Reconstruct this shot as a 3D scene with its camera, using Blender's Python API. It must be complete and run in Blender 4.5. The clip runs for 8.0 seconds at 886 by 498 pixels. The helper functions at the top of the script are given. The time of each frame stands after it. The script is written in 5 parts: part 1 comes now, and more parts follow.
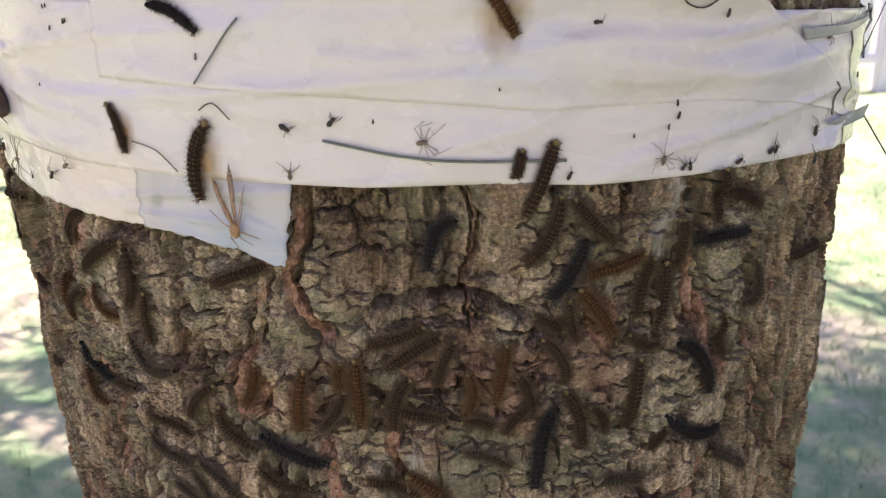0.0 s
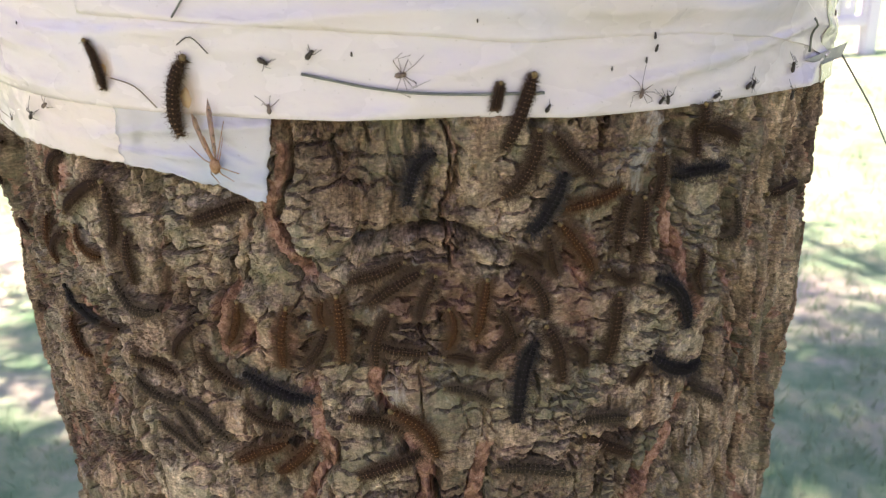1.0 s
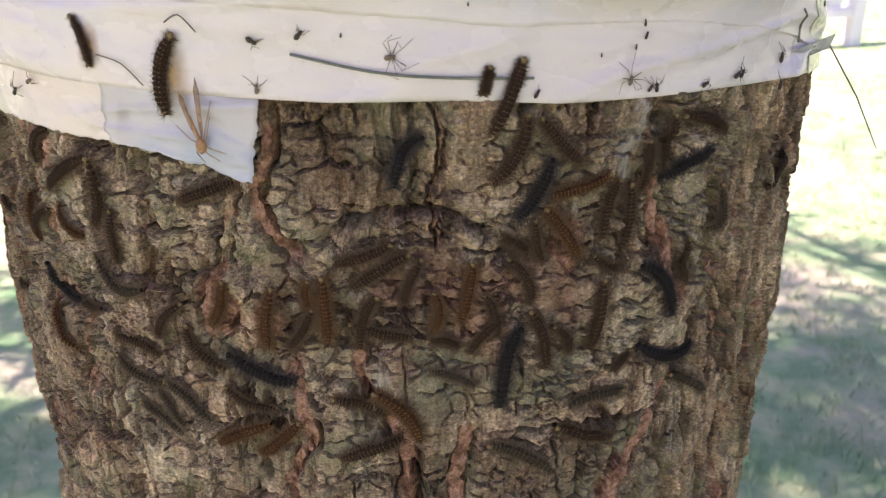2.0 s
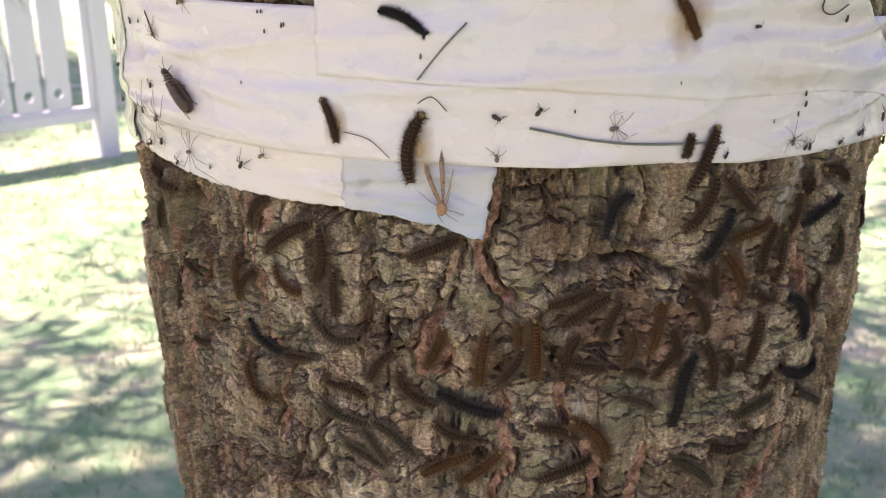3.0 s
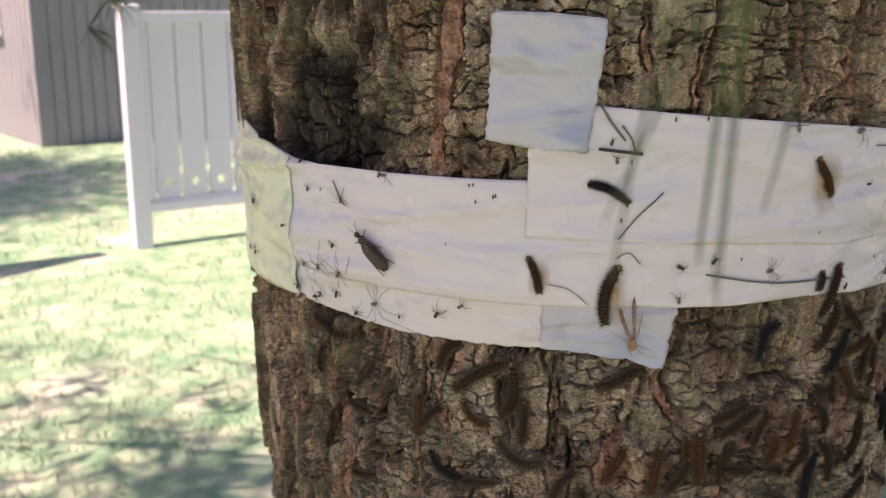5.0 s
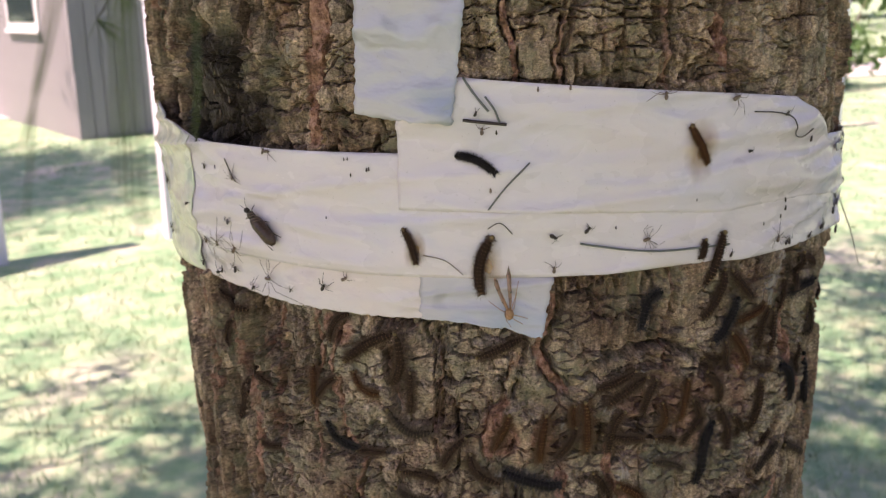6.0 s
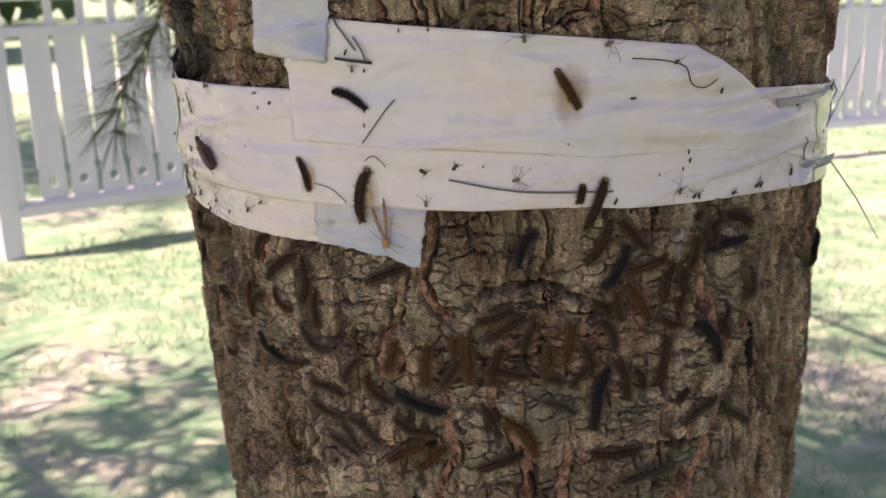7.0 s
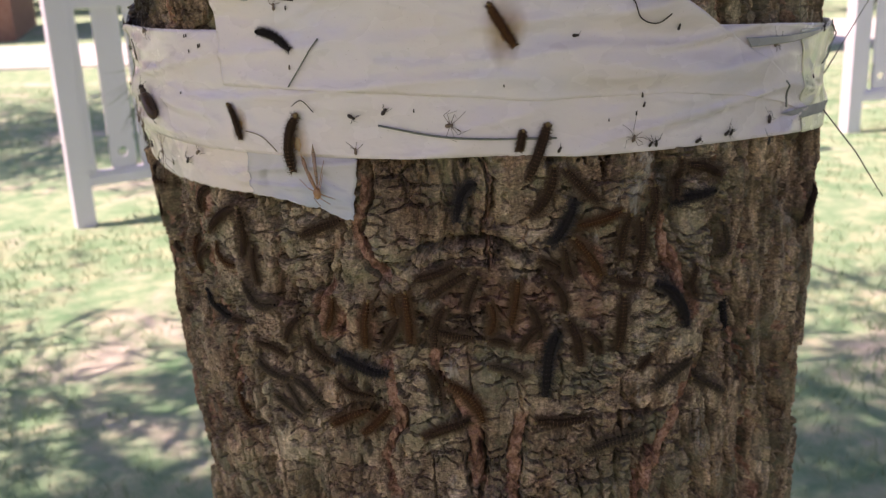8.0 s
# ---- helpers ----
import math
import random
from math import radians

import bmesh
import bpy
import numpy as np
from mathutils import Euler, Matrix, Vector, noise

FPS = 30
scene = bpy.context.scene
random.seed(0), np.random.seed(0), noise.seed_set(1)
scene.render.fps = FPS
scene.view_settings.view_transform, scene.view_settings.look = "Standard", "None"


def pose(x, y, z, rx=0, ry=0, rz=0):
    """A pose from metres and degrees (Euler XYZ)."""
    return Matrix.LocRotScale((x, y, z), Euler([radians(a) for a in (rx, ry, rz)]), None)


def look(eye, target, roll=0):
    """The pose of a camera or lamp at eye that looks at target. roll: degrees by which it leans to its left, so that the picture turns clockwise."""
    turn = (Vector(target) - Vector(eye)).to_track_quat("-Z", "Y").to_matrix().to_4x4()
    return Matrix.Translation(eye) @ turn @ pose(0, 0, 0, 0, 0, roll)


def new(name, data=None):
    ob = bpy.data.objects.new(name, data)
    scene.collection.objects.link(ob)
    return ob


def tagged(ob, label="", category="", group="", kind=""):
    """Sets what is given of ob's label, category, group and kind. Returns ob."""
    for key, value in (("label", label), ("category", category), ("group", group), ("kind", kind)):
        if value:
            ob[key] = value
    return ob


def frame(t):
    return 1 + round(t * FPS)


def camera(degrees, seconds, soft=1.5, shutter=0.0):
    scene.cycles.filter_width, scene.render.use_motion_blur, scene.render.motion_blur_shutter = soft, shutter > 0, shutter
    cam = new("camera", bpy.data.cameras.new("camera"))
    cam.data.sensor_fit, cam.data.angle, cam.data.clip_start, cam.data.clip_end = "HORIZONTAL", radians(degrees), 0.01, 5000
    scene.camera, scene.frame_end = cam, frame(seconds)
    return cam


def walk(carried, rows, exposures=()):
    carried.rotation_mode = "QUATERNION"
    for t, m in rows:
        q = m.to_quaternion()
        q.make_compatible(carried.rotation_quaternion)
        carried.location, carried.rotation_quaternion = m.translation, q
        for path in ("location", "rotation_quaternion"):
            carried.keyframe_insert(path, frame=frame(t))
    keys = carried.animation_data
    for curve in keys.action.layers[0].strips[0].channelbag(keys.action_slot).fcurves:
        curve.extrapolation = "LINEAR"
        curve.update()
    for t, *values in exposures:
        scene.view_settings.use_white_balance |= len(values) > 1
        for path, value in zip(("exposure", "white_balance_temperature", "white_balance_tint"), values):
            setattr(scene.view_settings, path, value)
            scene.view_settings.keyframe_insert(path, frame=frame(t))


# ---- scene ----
cam = camera(48.6, 8.0, soft=1.2)
METRES, EYE, TILT, LEAN, TURN = 0.85, 1.35, -19.2, 0.4, 0.0
ROWS = [
    (0.0, 0.0, 0.0, 0.0, 0.0, 0.0, -0.0),
    (0.5, 0.0024, 0.0013, -0.015, -0.2, -1.42, 0.29),
    (1.0, 0.0036, -0.004, -0.0174, -0.75, -1.86, 0.44),
    (1.2, 0.0035, -0.0010, -0.0165, -0.98, -1.78, 0.07),
    (2.3, 0.0006, -0.0071, -0.0189, -1.71, -3.01, -0.60),
    (2.5, -0.0278, -0.0233, -0.0291, -2.35, -1.89, -0.02),
    (3.0, -0.1809, -0.0656, -0.0129, -7.62, -0.11, 1.7),
    (3.5, -0.3114, -0.0863, 0.0096, -13.13, 1.47, 4.09),
    (4.0, -0.3937, -0.1042, 0.0299, -15.84, 3.76, 4.92),
    (4.2, -0.4144, -0.1039, 0.0289, -16.69, 4.42, 4.92),
    (5.3, -0.4233, -0.1112, 0.0308, -17.00, 4.71, 5.29),
    (5.5, -0.4177, -0.1157, 0.0273, -16.97, 4.68, 5.41),
    (6.0, -0.3178, -0.1477, 0.0096, -14.33, 4.19, 5.85),
    (6.2, -0.2585, -0.1611, -0.0127, -12.40, 5.35, 5.49),
    (6.5, -0.1716, -0.1856, -0.0124, -8.72, 4.35, 4.13),
    (6.8, -0.0658, -0.2125, -0.0412, -0.99, 4.43, 1.37),
    (7.0, -0.0415, -0.2264, -0.0441, 1.77, 3.82, 0.53),
    (7.5, -0.0044, -0.2096, -0.0478, 5.69, 3.1, -0.29),
    (8.0, 0.0569, -0.1719, -0.0556, 6.3, 2.21, -0.12),
]

# stops by which the phone opens up or closes down on the way
LIGHT = ((0.0, 1.63), (0.5, 1.86), (2.5, 1.78), (3.0, 1.72), (3.5, 1.47), (4.0, 1.3), (5.5, 1.2), (6.5, 1.28), (7.0, 1.18), (7.5, 1.04), (8.0, 0.94))
walk(cam, [(t, pose(0, 0, EYE, TILT, LEAN, TURN) @ pose(METRES * x, METRES * y, METRES * z, 90 + pitch, roll, yaw)) for t, x, y, z, yaw, pitch, roll in ROWS],
     exposures=[(t, stops, 7110 + 150 * max(0, min(1, t - 6.5)), 45 + 2 * max(0, min(1, t - 6.5))) for t, stops in LIGHT])

# the lens of a phone held close: near needles and the far garden fall out of focus
cam.data.dof.use_dof = True
cam.data.dof.focus_distance = 0.5
cam.data.dof.aperture_fstop = 16.0

# ---------- sky, sun, exposure ----------
SUN_ELEV, SUN_ROT = radians(63), radians(256)
world = bpy.data.worlds.new("sky")
scene.world = world
world.use_nodes = True
_bg = world.node_tree.nodes["Background"]
_sky = world.node_tree.nodes.new("ShaderNodeTexSky")
_sky.sky_type = "NISHITA"
_sky.sun_disc = False
_sky.sun_elevation, _sky.sun_rotation = SUN_ELEV, SUN_ROT
world.node_tree.links.new(_sky.outputs[0], _bg.inputs[0])
_bg.inputs[1].default_value = 0.115
sun = new("sun", bpy.data.lights.new("sun", "SUN"))
sun.data.energy, sun.data.angle, sun.data.color = 5.0, radians(0.53), (1.0, 0.93, 0.79)
_sd = Vector((math.sin(SUN_ROT) * math.cos(SUN_ELEV), math.cos(SUN_ROT) * math.cos(SUN_ELEV), math.sin(SUN_ELEV)))
sun.matrix_world = look(_sd * 30, (0, 0, 0))


# ---------- materials ----------
class Nodes:
    """A small hand for writing node materials."""

    def __init__(self, name, rough=0.8, metal=0.0, spec=0.4):
        self.m = bpy.data.materials.new(name)
        self.m.use_nodes = True
        self.t = self.m.node_tree
        self.b = self.t.nodes["Principled BSDF"]
        self.b.inputs["Roughness"].default_value = rough
        self.b.inputs["Metallic"].default_value = metal
        self.b.inputs["Specular IOR Level"].default_value = spec
        self.co = None

    def add(self, kind, **inputs):
        n = self.t.nodes.new(kind)
        for k, v in inputs.items():
            s = n.inputs[k.replace("_", " ")]
            if isinstance(v, bpy.types.NodeSocket):
                self.t.links.new(v, s)
            else:
                s.default_value = v
        return n

    def coords(self, scale=(1, 1, 1)):
        if self.co is None:
            self.co = self.t.nodes.new("ShaderNodeTexCoord").outputs["Object"]
        if scale == (1, 1, 1):
            return self.co
        return self.add("ShaderNodeMapping", Vector=self.co, Scale=scale).outputs[0]

    def noise(self, scale, detail=4.0, rough=0.6, stretch=(1, 1, 1), distort=0.0):
        return self.add("ShaderNodeTexNoise", Vector=self.coords(stretch), Scale=scale, Detail=detail, Roughness=rough, Distortion=distort).outputs[0]

    def ramp(self, fac, stops):
        r = self.t.nodes.new("ShaderNodeValToRGB")
        self.t.links.new(fac, r.inputs[0])
        e = r.color_ramp.elements
        while len(e) < len(stops):
            e.new(0.5)
        for el, (p, c) in zip(e, stops):
            el.position = p
            el.color = (*c, 1) if len(c) == 3 else c
        return r.outputs[0]

    def mix(self, fac, a, b, blend="MIX"):
        n = self.t.nodes.new("ShaderNodeMix")
        n.data_type, n.blend_type = "RGBA", blend
        for s, v in ((n.inputs[0], fac), (n.inputs[6], a), (n.inputs[7], b)):
            if isinstance(v, bpy.types.NodeSocket):
                self.t.links.new(v, s)
            elif s.type == "VALUE":
                s.default_value = v
            else:
                s.default_value = (*v, 1)
        return n.outputs[2]

    def attr(self, name):
        n = self.t.nodes.new("ShaderNodeAttribute")
        n.attribute_name = name
        return n.outputs["Fac"]

    def color(self, c):
        if isinstance(c, bpy.types.NodeSocket):
            self.t.links.new(c, self.b.inputs["Base Color"])
        else:
            self.b.inputs["Base Color"].default_value = (*c, 1)
        return self

    def rough(self, s):
        self.t.links.new(s, self.b.inputs["Roughness"])
        return self

    def bump(self, height, strength=0.4, dist=0.001):
        n = self.add("ShaderNodeBump", Height=height, Strength=strength, Distance=dist)
        self.t.links.new(n.outputs[0], self.b.inputs["Normal"])
        return self


G = lambda v: (v, v, v)


def bark_material():
    n = Nodes("pine_bark", 0.88, spec=0.25)
    broad = n.noise(26, 6, 0.68, (1, 1, 0.5), 0.5)
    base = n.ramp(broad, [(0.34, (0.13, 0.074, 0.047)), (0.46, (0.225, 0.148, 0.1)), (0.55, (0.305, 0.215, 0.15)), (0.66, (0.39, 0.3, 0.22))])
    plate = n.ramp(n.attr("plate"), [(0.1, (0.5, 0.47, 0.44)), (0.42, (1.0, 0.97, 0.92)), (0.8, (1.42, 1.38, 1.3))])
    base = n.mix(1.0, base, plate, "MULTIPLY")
    fine = n.noise(430, 6, 0.75, (1, 1, 1.7))
    streak = n.noise(150, 5, 0.7, (1, 1, 0.22), 0.4)
    base = n.mix(1.0, base, n.ramp(streak, [(0.38, G(0.55)), (0.5, G(1.0)), (0.62, G(1.5))]), "MULTIPLY")
    base = n.mix(1.0, base, n.ramp(fine, [(0.38, G(0.5)), (0.5, G(1.0)), (0.62, G(1.65))]), "MULTIPLY")
    lichen = n.ramp(n.noise(24, 6, 0.7), [(0.46, G(0)), (0.62, G(0.5))])
    base = n.mix(lichen, base, (0.235, 0.235, 0.145))
    grey = n.ramp(n.noise(40, 6, 0.75, (1, 1, 0.5), 0.6), [(0.6, G(0)), (0.7, G(0.6))])
    base = n.mix(grey, base, (0.52, 0.48, 0.43))
    red = n.ramp(n.attr("inner"), [(0.12, G(0)), (0.6, G(0.9))])
    redc = n.ramp(n.noise(150, 6, 0.75), [(0.4, (0.12, 0.05, 0.03)), (0.5, (0.33, 0.152, 0.098)), (0.6, (0.53, 0.29, 0.205))])
    base = n.mix(red, base, redc)
    sap = n.ramp(n.attr("sap"), [(0.1, G(0)), (0.7, G(0.9))])
    base = n.mix(sap, base, (0.022, 0.014, 0.01))
    n.color(base)
    n.rough(n.ramp(n.attr("sap"), [(0.2, G(0.9)), (0.8, G(0.32))]))
    h = n.mix(0.5, n.noise(500, 4, 0.7), n.noise(190, 5, 0.7, (1, 1, 2.6), 0.3))
    return n.bump(h, 0.8, 0.0028).m


def plain_material(name, a, b, scale, rough=0.7, bump=0.3, dist=0.001, metal=0.0, spec=0.4, detail=4.0, stretch=(1, 1, 1)):
    n = Nodes(name, rough, metal, spec)
    f = n.noise(scale, detail, 0.6, stretch)
    n.color(n.ramp(f, [(0.3, a), (0.7, b)]))
    if bump:
        n.bump(n.noise(scale * 4, 4, 0.6, stretch), bump, dist)
    return n.m


def film_material(name, tint, rough, see, cool=0.25, relief=0.014, size=11, thin=(0.86, 0.91, 0.99)):
    """White plastic tape: glossy, faintly cloudy, warmer in streaks, sky reflections painted in as patches tinted by
    thin, drawn into long wrinkles.
    """
    n = Nodes(name, rough, spec=0.5)
    streak = n.noise(13, 2, 0.5, (1, 1, 1.9), 0.4)
    warm = tuple(v * k for v, k in zip(tint, (1.035, 0.99, 0.965)))
    # cooler patches: reflected sky painted into the base colour
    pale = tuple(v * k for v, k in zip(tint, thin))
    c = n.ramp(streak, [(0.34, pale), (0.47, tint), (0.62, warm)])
    c = n.mix(cool, tint, c)
    c = n.mix(n.ramp(n.noise(120, 5, 0.7), [(0.62, G(0)), (0.8, G(0.3))]), c, (0.5, 0.44, 0.38))
    c = n.mix(n.ramp(n.noise(620, 3, 0.6), [(0.68, G(0)), (0.74, G(0.5))]), c, (0.3, 0.24, 0.19))
    n.color(c)
    n.rough(n.ramp(n.noise(25, 3, 0.5, (1, 1, 2)), [(0.35, G(rough * 0.6)), (0.65, G(rough * 1.4))]))
    long = n.noise(size, 2, 0.4, (1, 1, 2.6 if size < 15 else 1.3), 0.5)
    n.bump(n.mix(0.06, long, n.noise(90, 2, 0.5, (1, 1, 1.6))), 0.9, relief)
    if see:
        n.b.inputs["Alpha"].default_value = 1 - see
    return n.m


BARK = bark_material()
TAPE = film_material("white_tape", (0.715, 0.625, 0.622), 0.27, 0.0, 0.5, 0.013)
TAPE_UNDER = film_material("white_tape_single", (0.73, 0.625, 0.6), 0.2, 0.0, 1.0, 0.018, 16)
# these two carry the sky's bluish reflection in their colour most strongly
TAPE_SKY_BLUE = film_material("white_tape_torn", (0.6, 0.56, 0.59), 0.14, 0.12, 1.0, 0.02, 24, (0.7, 0.83, 1.02))
TAPE_PATCH = film_material("sky_tint_tape", (0.52, 0.5, 0.53), 0.12, 0.0, 1.0, 0.024, 22, (0.68, 0.76, 0.88))
# yellow-green of light shining through the film, put into the colour
TAPE_BACKLIT_TINT = film_material("backlit_tint_tape", (0.72, 0.69, 0.53), 0.22, 0.0, 1.0, 0.02, 16, (0.84, 0.98, 0.92))
TAPE_GREY = film_material("folded_tape", (0.27, 0.265, 0.275), 0.35, 0.0)
CAT = [
    plain_material("caterpillar_brown", (0.016, 0.009, 0.006), (0.045, 0.022, 0.012), 900, 0.75, 0.3, 0.0004, spec=0.12),
    plain_material("caterpillar_black", (0.007, 0.005, 0.005), (0.018, 0.013, 0.013), 900, 0.7, 0.3, 0.0004, spec=0.12),
    plain_material("caterpillar_orange", (0.03, 0.011, 0.005), (0.085, 0.032, 0.012), 900, 0.75, 0.3, 0.0004, spec=0.12),
    plain_material("caterpillar_grey", (0.022, 0.015, 0.01), (0.055, 0.038, 0.025), 900, 0.75, 0.3, 0.0004, spec=0.12),
]
HAIR = [plain_material("hair_" + nm, tuple(v * 0.7 for v in c), c, 300, 0.8, 0, spec=0.08) for nm, c in
        (("brown", (0.12, 0.074, 0.048)), ("black", (0.06, 0.05, 0.047)), ("orange", (0.15, 0.082, 0.045)), ("grey", (0.15, 0.105, 0.072)))]
SPOT = [plain_material("spot_" + nm, tuple(v * 0.6 for v in c), c, 700, 0.5, 0) for nm, c in
        (("tan", (0.34, 0.17, 0.075)), ("slate", (0.1, 0.075, 0.085)), ("yellow", (0.5, 0.24, 0.07)), ("buff", (0.26, 0.16, 0.085)))]
HEADM = plain_material("head_capsule", (0.04, 0.025, 0.012), (0.3, 0.19, 0.07), 700, 0.45, 0)
BUG = plain_material("dead_insect", (0.02, 0.014, 0.01), (0.075, 0.05, 0.035), 700, 0.5, 0)
BUG_TAN = plain_material("dead_insect_tan", (0.12, 0.078, 0.055), (0.26, 0.18, 0.13), 700, 0.6, 0)
WING = plain_material("insect_wing", (0.12, 0.065, 0.035), (0.24, 0.14, 0.08), 400, 0.4, 0)
ROACH = plain_material("brown_insect_shell", (0.035, 0.018, 0.011), (0.1, 0.055, 0.034), 500, 0.28, 0)
FLY = plain_material("crane_fly_body", (0.26, 0.115, 0.05), (0.5, 0.27, 0.14), 700, 0.5, 0)
GAUZE = plain_material("gauzy_wing", (0.26, 0.13, 0.065), (0.42, 0.23, 0.13), 300, 0.4, 0)
GAUZE.node_tree.nodes["Principled BSDF"].inputs["Alpha"].default_value = 0.6
NEEDLE = plain_material("pine_needle", (0.045, 0.075, 0.022), (0.09, 0.13, 0.04), 60, 0.5, 0)
DRY = plain_material("dry_needle", (0.1, 0.105, 0.09), (0.2, 0.2, 0.17), 200, 0.6, 0)
TWIG = plain_material("twig_bark", (0.06, 0.045, 0.032), (0.13, 0.1, 0.075), 120, 0.85, 0.4)
VINYL = plain_material("white_vinyl", (0.66, 0.64, 0.73), (0.74, 0.72, 0.81), 3, 0.42, 0.08, 0.001, stretch=(1, 1, 0.2))
SIDING = plain_material("shed_siding", (0.225, 0.22, 0.222), (0.285, 0.277, 0.278), 5, 0.8, 0.3, 0.003, stretch=(3, 3, 0.3))
BRICKM = plain_material("red_brick", (0.26, 0.13, 0.085), (0.36, 0.2, 0.14), 9, 0.85, 0.2)
PAVE = plain_material("pale_concrete", (0.5, 0.48, 0.45), (0.62, 0.6, 0.56), 4, 0.85, 0.3)
GLASS = Nodes("dark_window_glass", 0.06, spec=0.6).color((0.03, 0.045, 0.05)).m
WHITE = plain_material("white_paint", (0.72, 0.72, 0.71), (0.8, 0.8, 0.79), 8, 0.5, 0)
LEAF = plain_material("shrub_leaf", (0.05, 0.11, 0.03), (0.1, 0.19, 0.06), 4, 0.55, 0)


def lawn_material():
    n = Nodes("lawn", 0.95, spec=0.15)
    g = n.ramp(n.noise(6, 6, 0.7), [(0.34, (0.12, 0.25, 0.13)), (0.5, (0.225, 0.34, 0.205)), (0.66, (0.39, 0.42, 0.275))])
    soil = n.ramp(n.noise(30, 5, 0.7), [(0.3, (0.4, 0.355, 0.29)), (0.7, (0.58, 0.53, 0.46))])
    bare = n.ramp(n.noise(1.1, 5, 0.65, distort=0.5), [(0.54, G(0)), (0.66, G(0.8))])
    n.color(n.mix(bare, g, soil))
    return n.bump(n.noise(45, 6, 0.8), 0.5, 0.02).m


LAWN = lawn_material()
BLADE = plain_material("grass_blade", (0.16, 0.3, 0.16), (0.36, 0.44, 0.27), 3, 0.7, 0)


# ---------- building helpers ----------
def mesh_object(name, verts, faces, material, parent=None, label="", smooth=True):
    me = bpy.data.meshes.new(name)
    me.from_pydata([tuple(v) for v in verts], [], faces)
    if smooth:
        me.polygons.foreach_set("use_smooth", [True] * len(me.polygons))
    me.materials.append(material)
    ob = new(name, me)
    if parent:
        ob.parent = parent
    if label:
        tagged(ob, label)
    return ob


def part(name, bm, material, parent=None, label="", smooth=False):
    me = bpy.data.meshes.new(name)
    bmesh.ops.recalc_face_normals(bm, faces=bm.faces)
    bm.to_mesh(me)
    bm.free()
    if smooth:
        me.polygons.foreach_set("use_smooth", [True] * len(me.polygons))
    me.materials.append(material)
    ob = new(name, me)
    if parent:
        ob.parent = parent
    if label:
        tagged(ob, label)
    return ob


def thing(name, label, category, group="", m=None, kind=""):
    ob = new(name)
    ob.empty_display_size = 0.01
    if m is not None:
        ob.matrix_world = m
    return tagged(ob, label, category, group, kind)


def box(bm, x0, x1, y0, y1, z0, z1, bevel=0.0):
    r = bmesh.ops.create_cube(bm, size=1, matrix=Matrix.Translation(((x0 + x1) / 2, (y0 + y1) / 2, (z0 + z1) / 2)) @ Matrix.Diagonal((x1 - x0, y1 - y0, z1 - z0, 1)))
    if bevel:
        es = {e for v in r["verts"] for e in v.link_edges}
        bmesh.ops.bevel(bm, geom=list(es), offset=bevel, segments=2, affect="EDGES", profile=0.6)
    return bm


def tube(points, radii, sides=8, cap=True):
    """Vertices and faces of a tube through points; radii one per point or one for all."""
    pts = [Vector(p) for p in points]
    radii = radii if hasattr(radii, "__len__") else [radii] * len(pts)
    vs, fs = [], []
    up = Vector((0.3, 0.2, 1)).normalized()
    for i, p in enumerate(pts):
        t = (pts[min(i + 1, len(pts) - 1)] - pts[max(i - 1, 0)]).normalized()
        a = t.cross(up)
        if a.length < 1e-3:
            a = t.cross(Vector((1, 0, 0)))
        a.normalize()
        b = t.cross(a)
        for k in range(sides):
            w = 2 * math.pi * k / sides
            vs.append(p + radii[i] * (math.cos(w) * a + math.sin(w) * b))
    for i in range(len(pts) - 1):
        for k in range(sides):
            k2 = (k + 1) % sides
            fs.append((i * sides + k, i * sides + k2, (i + 1) * sides + k2, (i + 1) * sides + k))
    if cap:
        fs.append(tuple(range(sides))[::-1])
        fs.append(tuple((len(pts) - 1) * sides + k for k in range(sides)))
    return vs, fs


def join(pieces):
    vs, fs = [], []
    for v, f in pieces:
        o = len(vs)
        vs += list(v)
        fs += [tuple(i + o for i in q) for q in f]
    return vs, fs


# ---------- the trunk ----------
TX, TY, TAX, TAY, TR, TK = -0.0116, 0.6604, -0.0216, -0.0505, 0.2613, 0.0156


def trunk_radius(z):
    return TR + TK * (min(z, 2.0) - 1.2) + 0.12 * max(0.0, 0.45 - z) ** 2 / 0.2 - max(0.0, z - 2.0) * 0.03


def on_trunk(th, z, off=0.0):
    """A place on the trunk's mean surface: degrees round it (0 faces the first camera, right is plus) and height."""
    h, a = z - 1.2, radians(th)
    r = trunk_radius(z) + off
    return Vector((TX + TAX * h + r * math.sin(a), TY + TAY * h - r * math.cos(a), z))


def outward(th):
    a = radians(th)
    return Vector((math.sin(a), -math.cos(a), 0))


def hash2(i, j, k):
    v = np.sin(i * 127.1 + j * 311.7 + k * 74.7) * 43758.5453
    return v - np.floor(v)


def value_noise(x, y, k):
    i, j = np.floor(x), np.floor(y)
    f, g = x - i, y - j
    f, g = f * f * (3 - 2 * f), g * g * (3 - 2 * g)
    return (hash2(i, j, k) * (1 - f) + hash2(i + 1, j, k) * f) * (1 - g) + (hash2(i, j + 1, k) * (1 - f) + hash2(i + 1, j + 1, k) * f) * g


def fbm(x, y, k, octaves=4):
    s, a, t = 0, 0.5, 0
    for o in range(octaves):
        s, t = s + a * value_noise(x * 2 ** o, y * 2 ** o, k + o * 7), t + a
        a *= 0.5
    return s / t


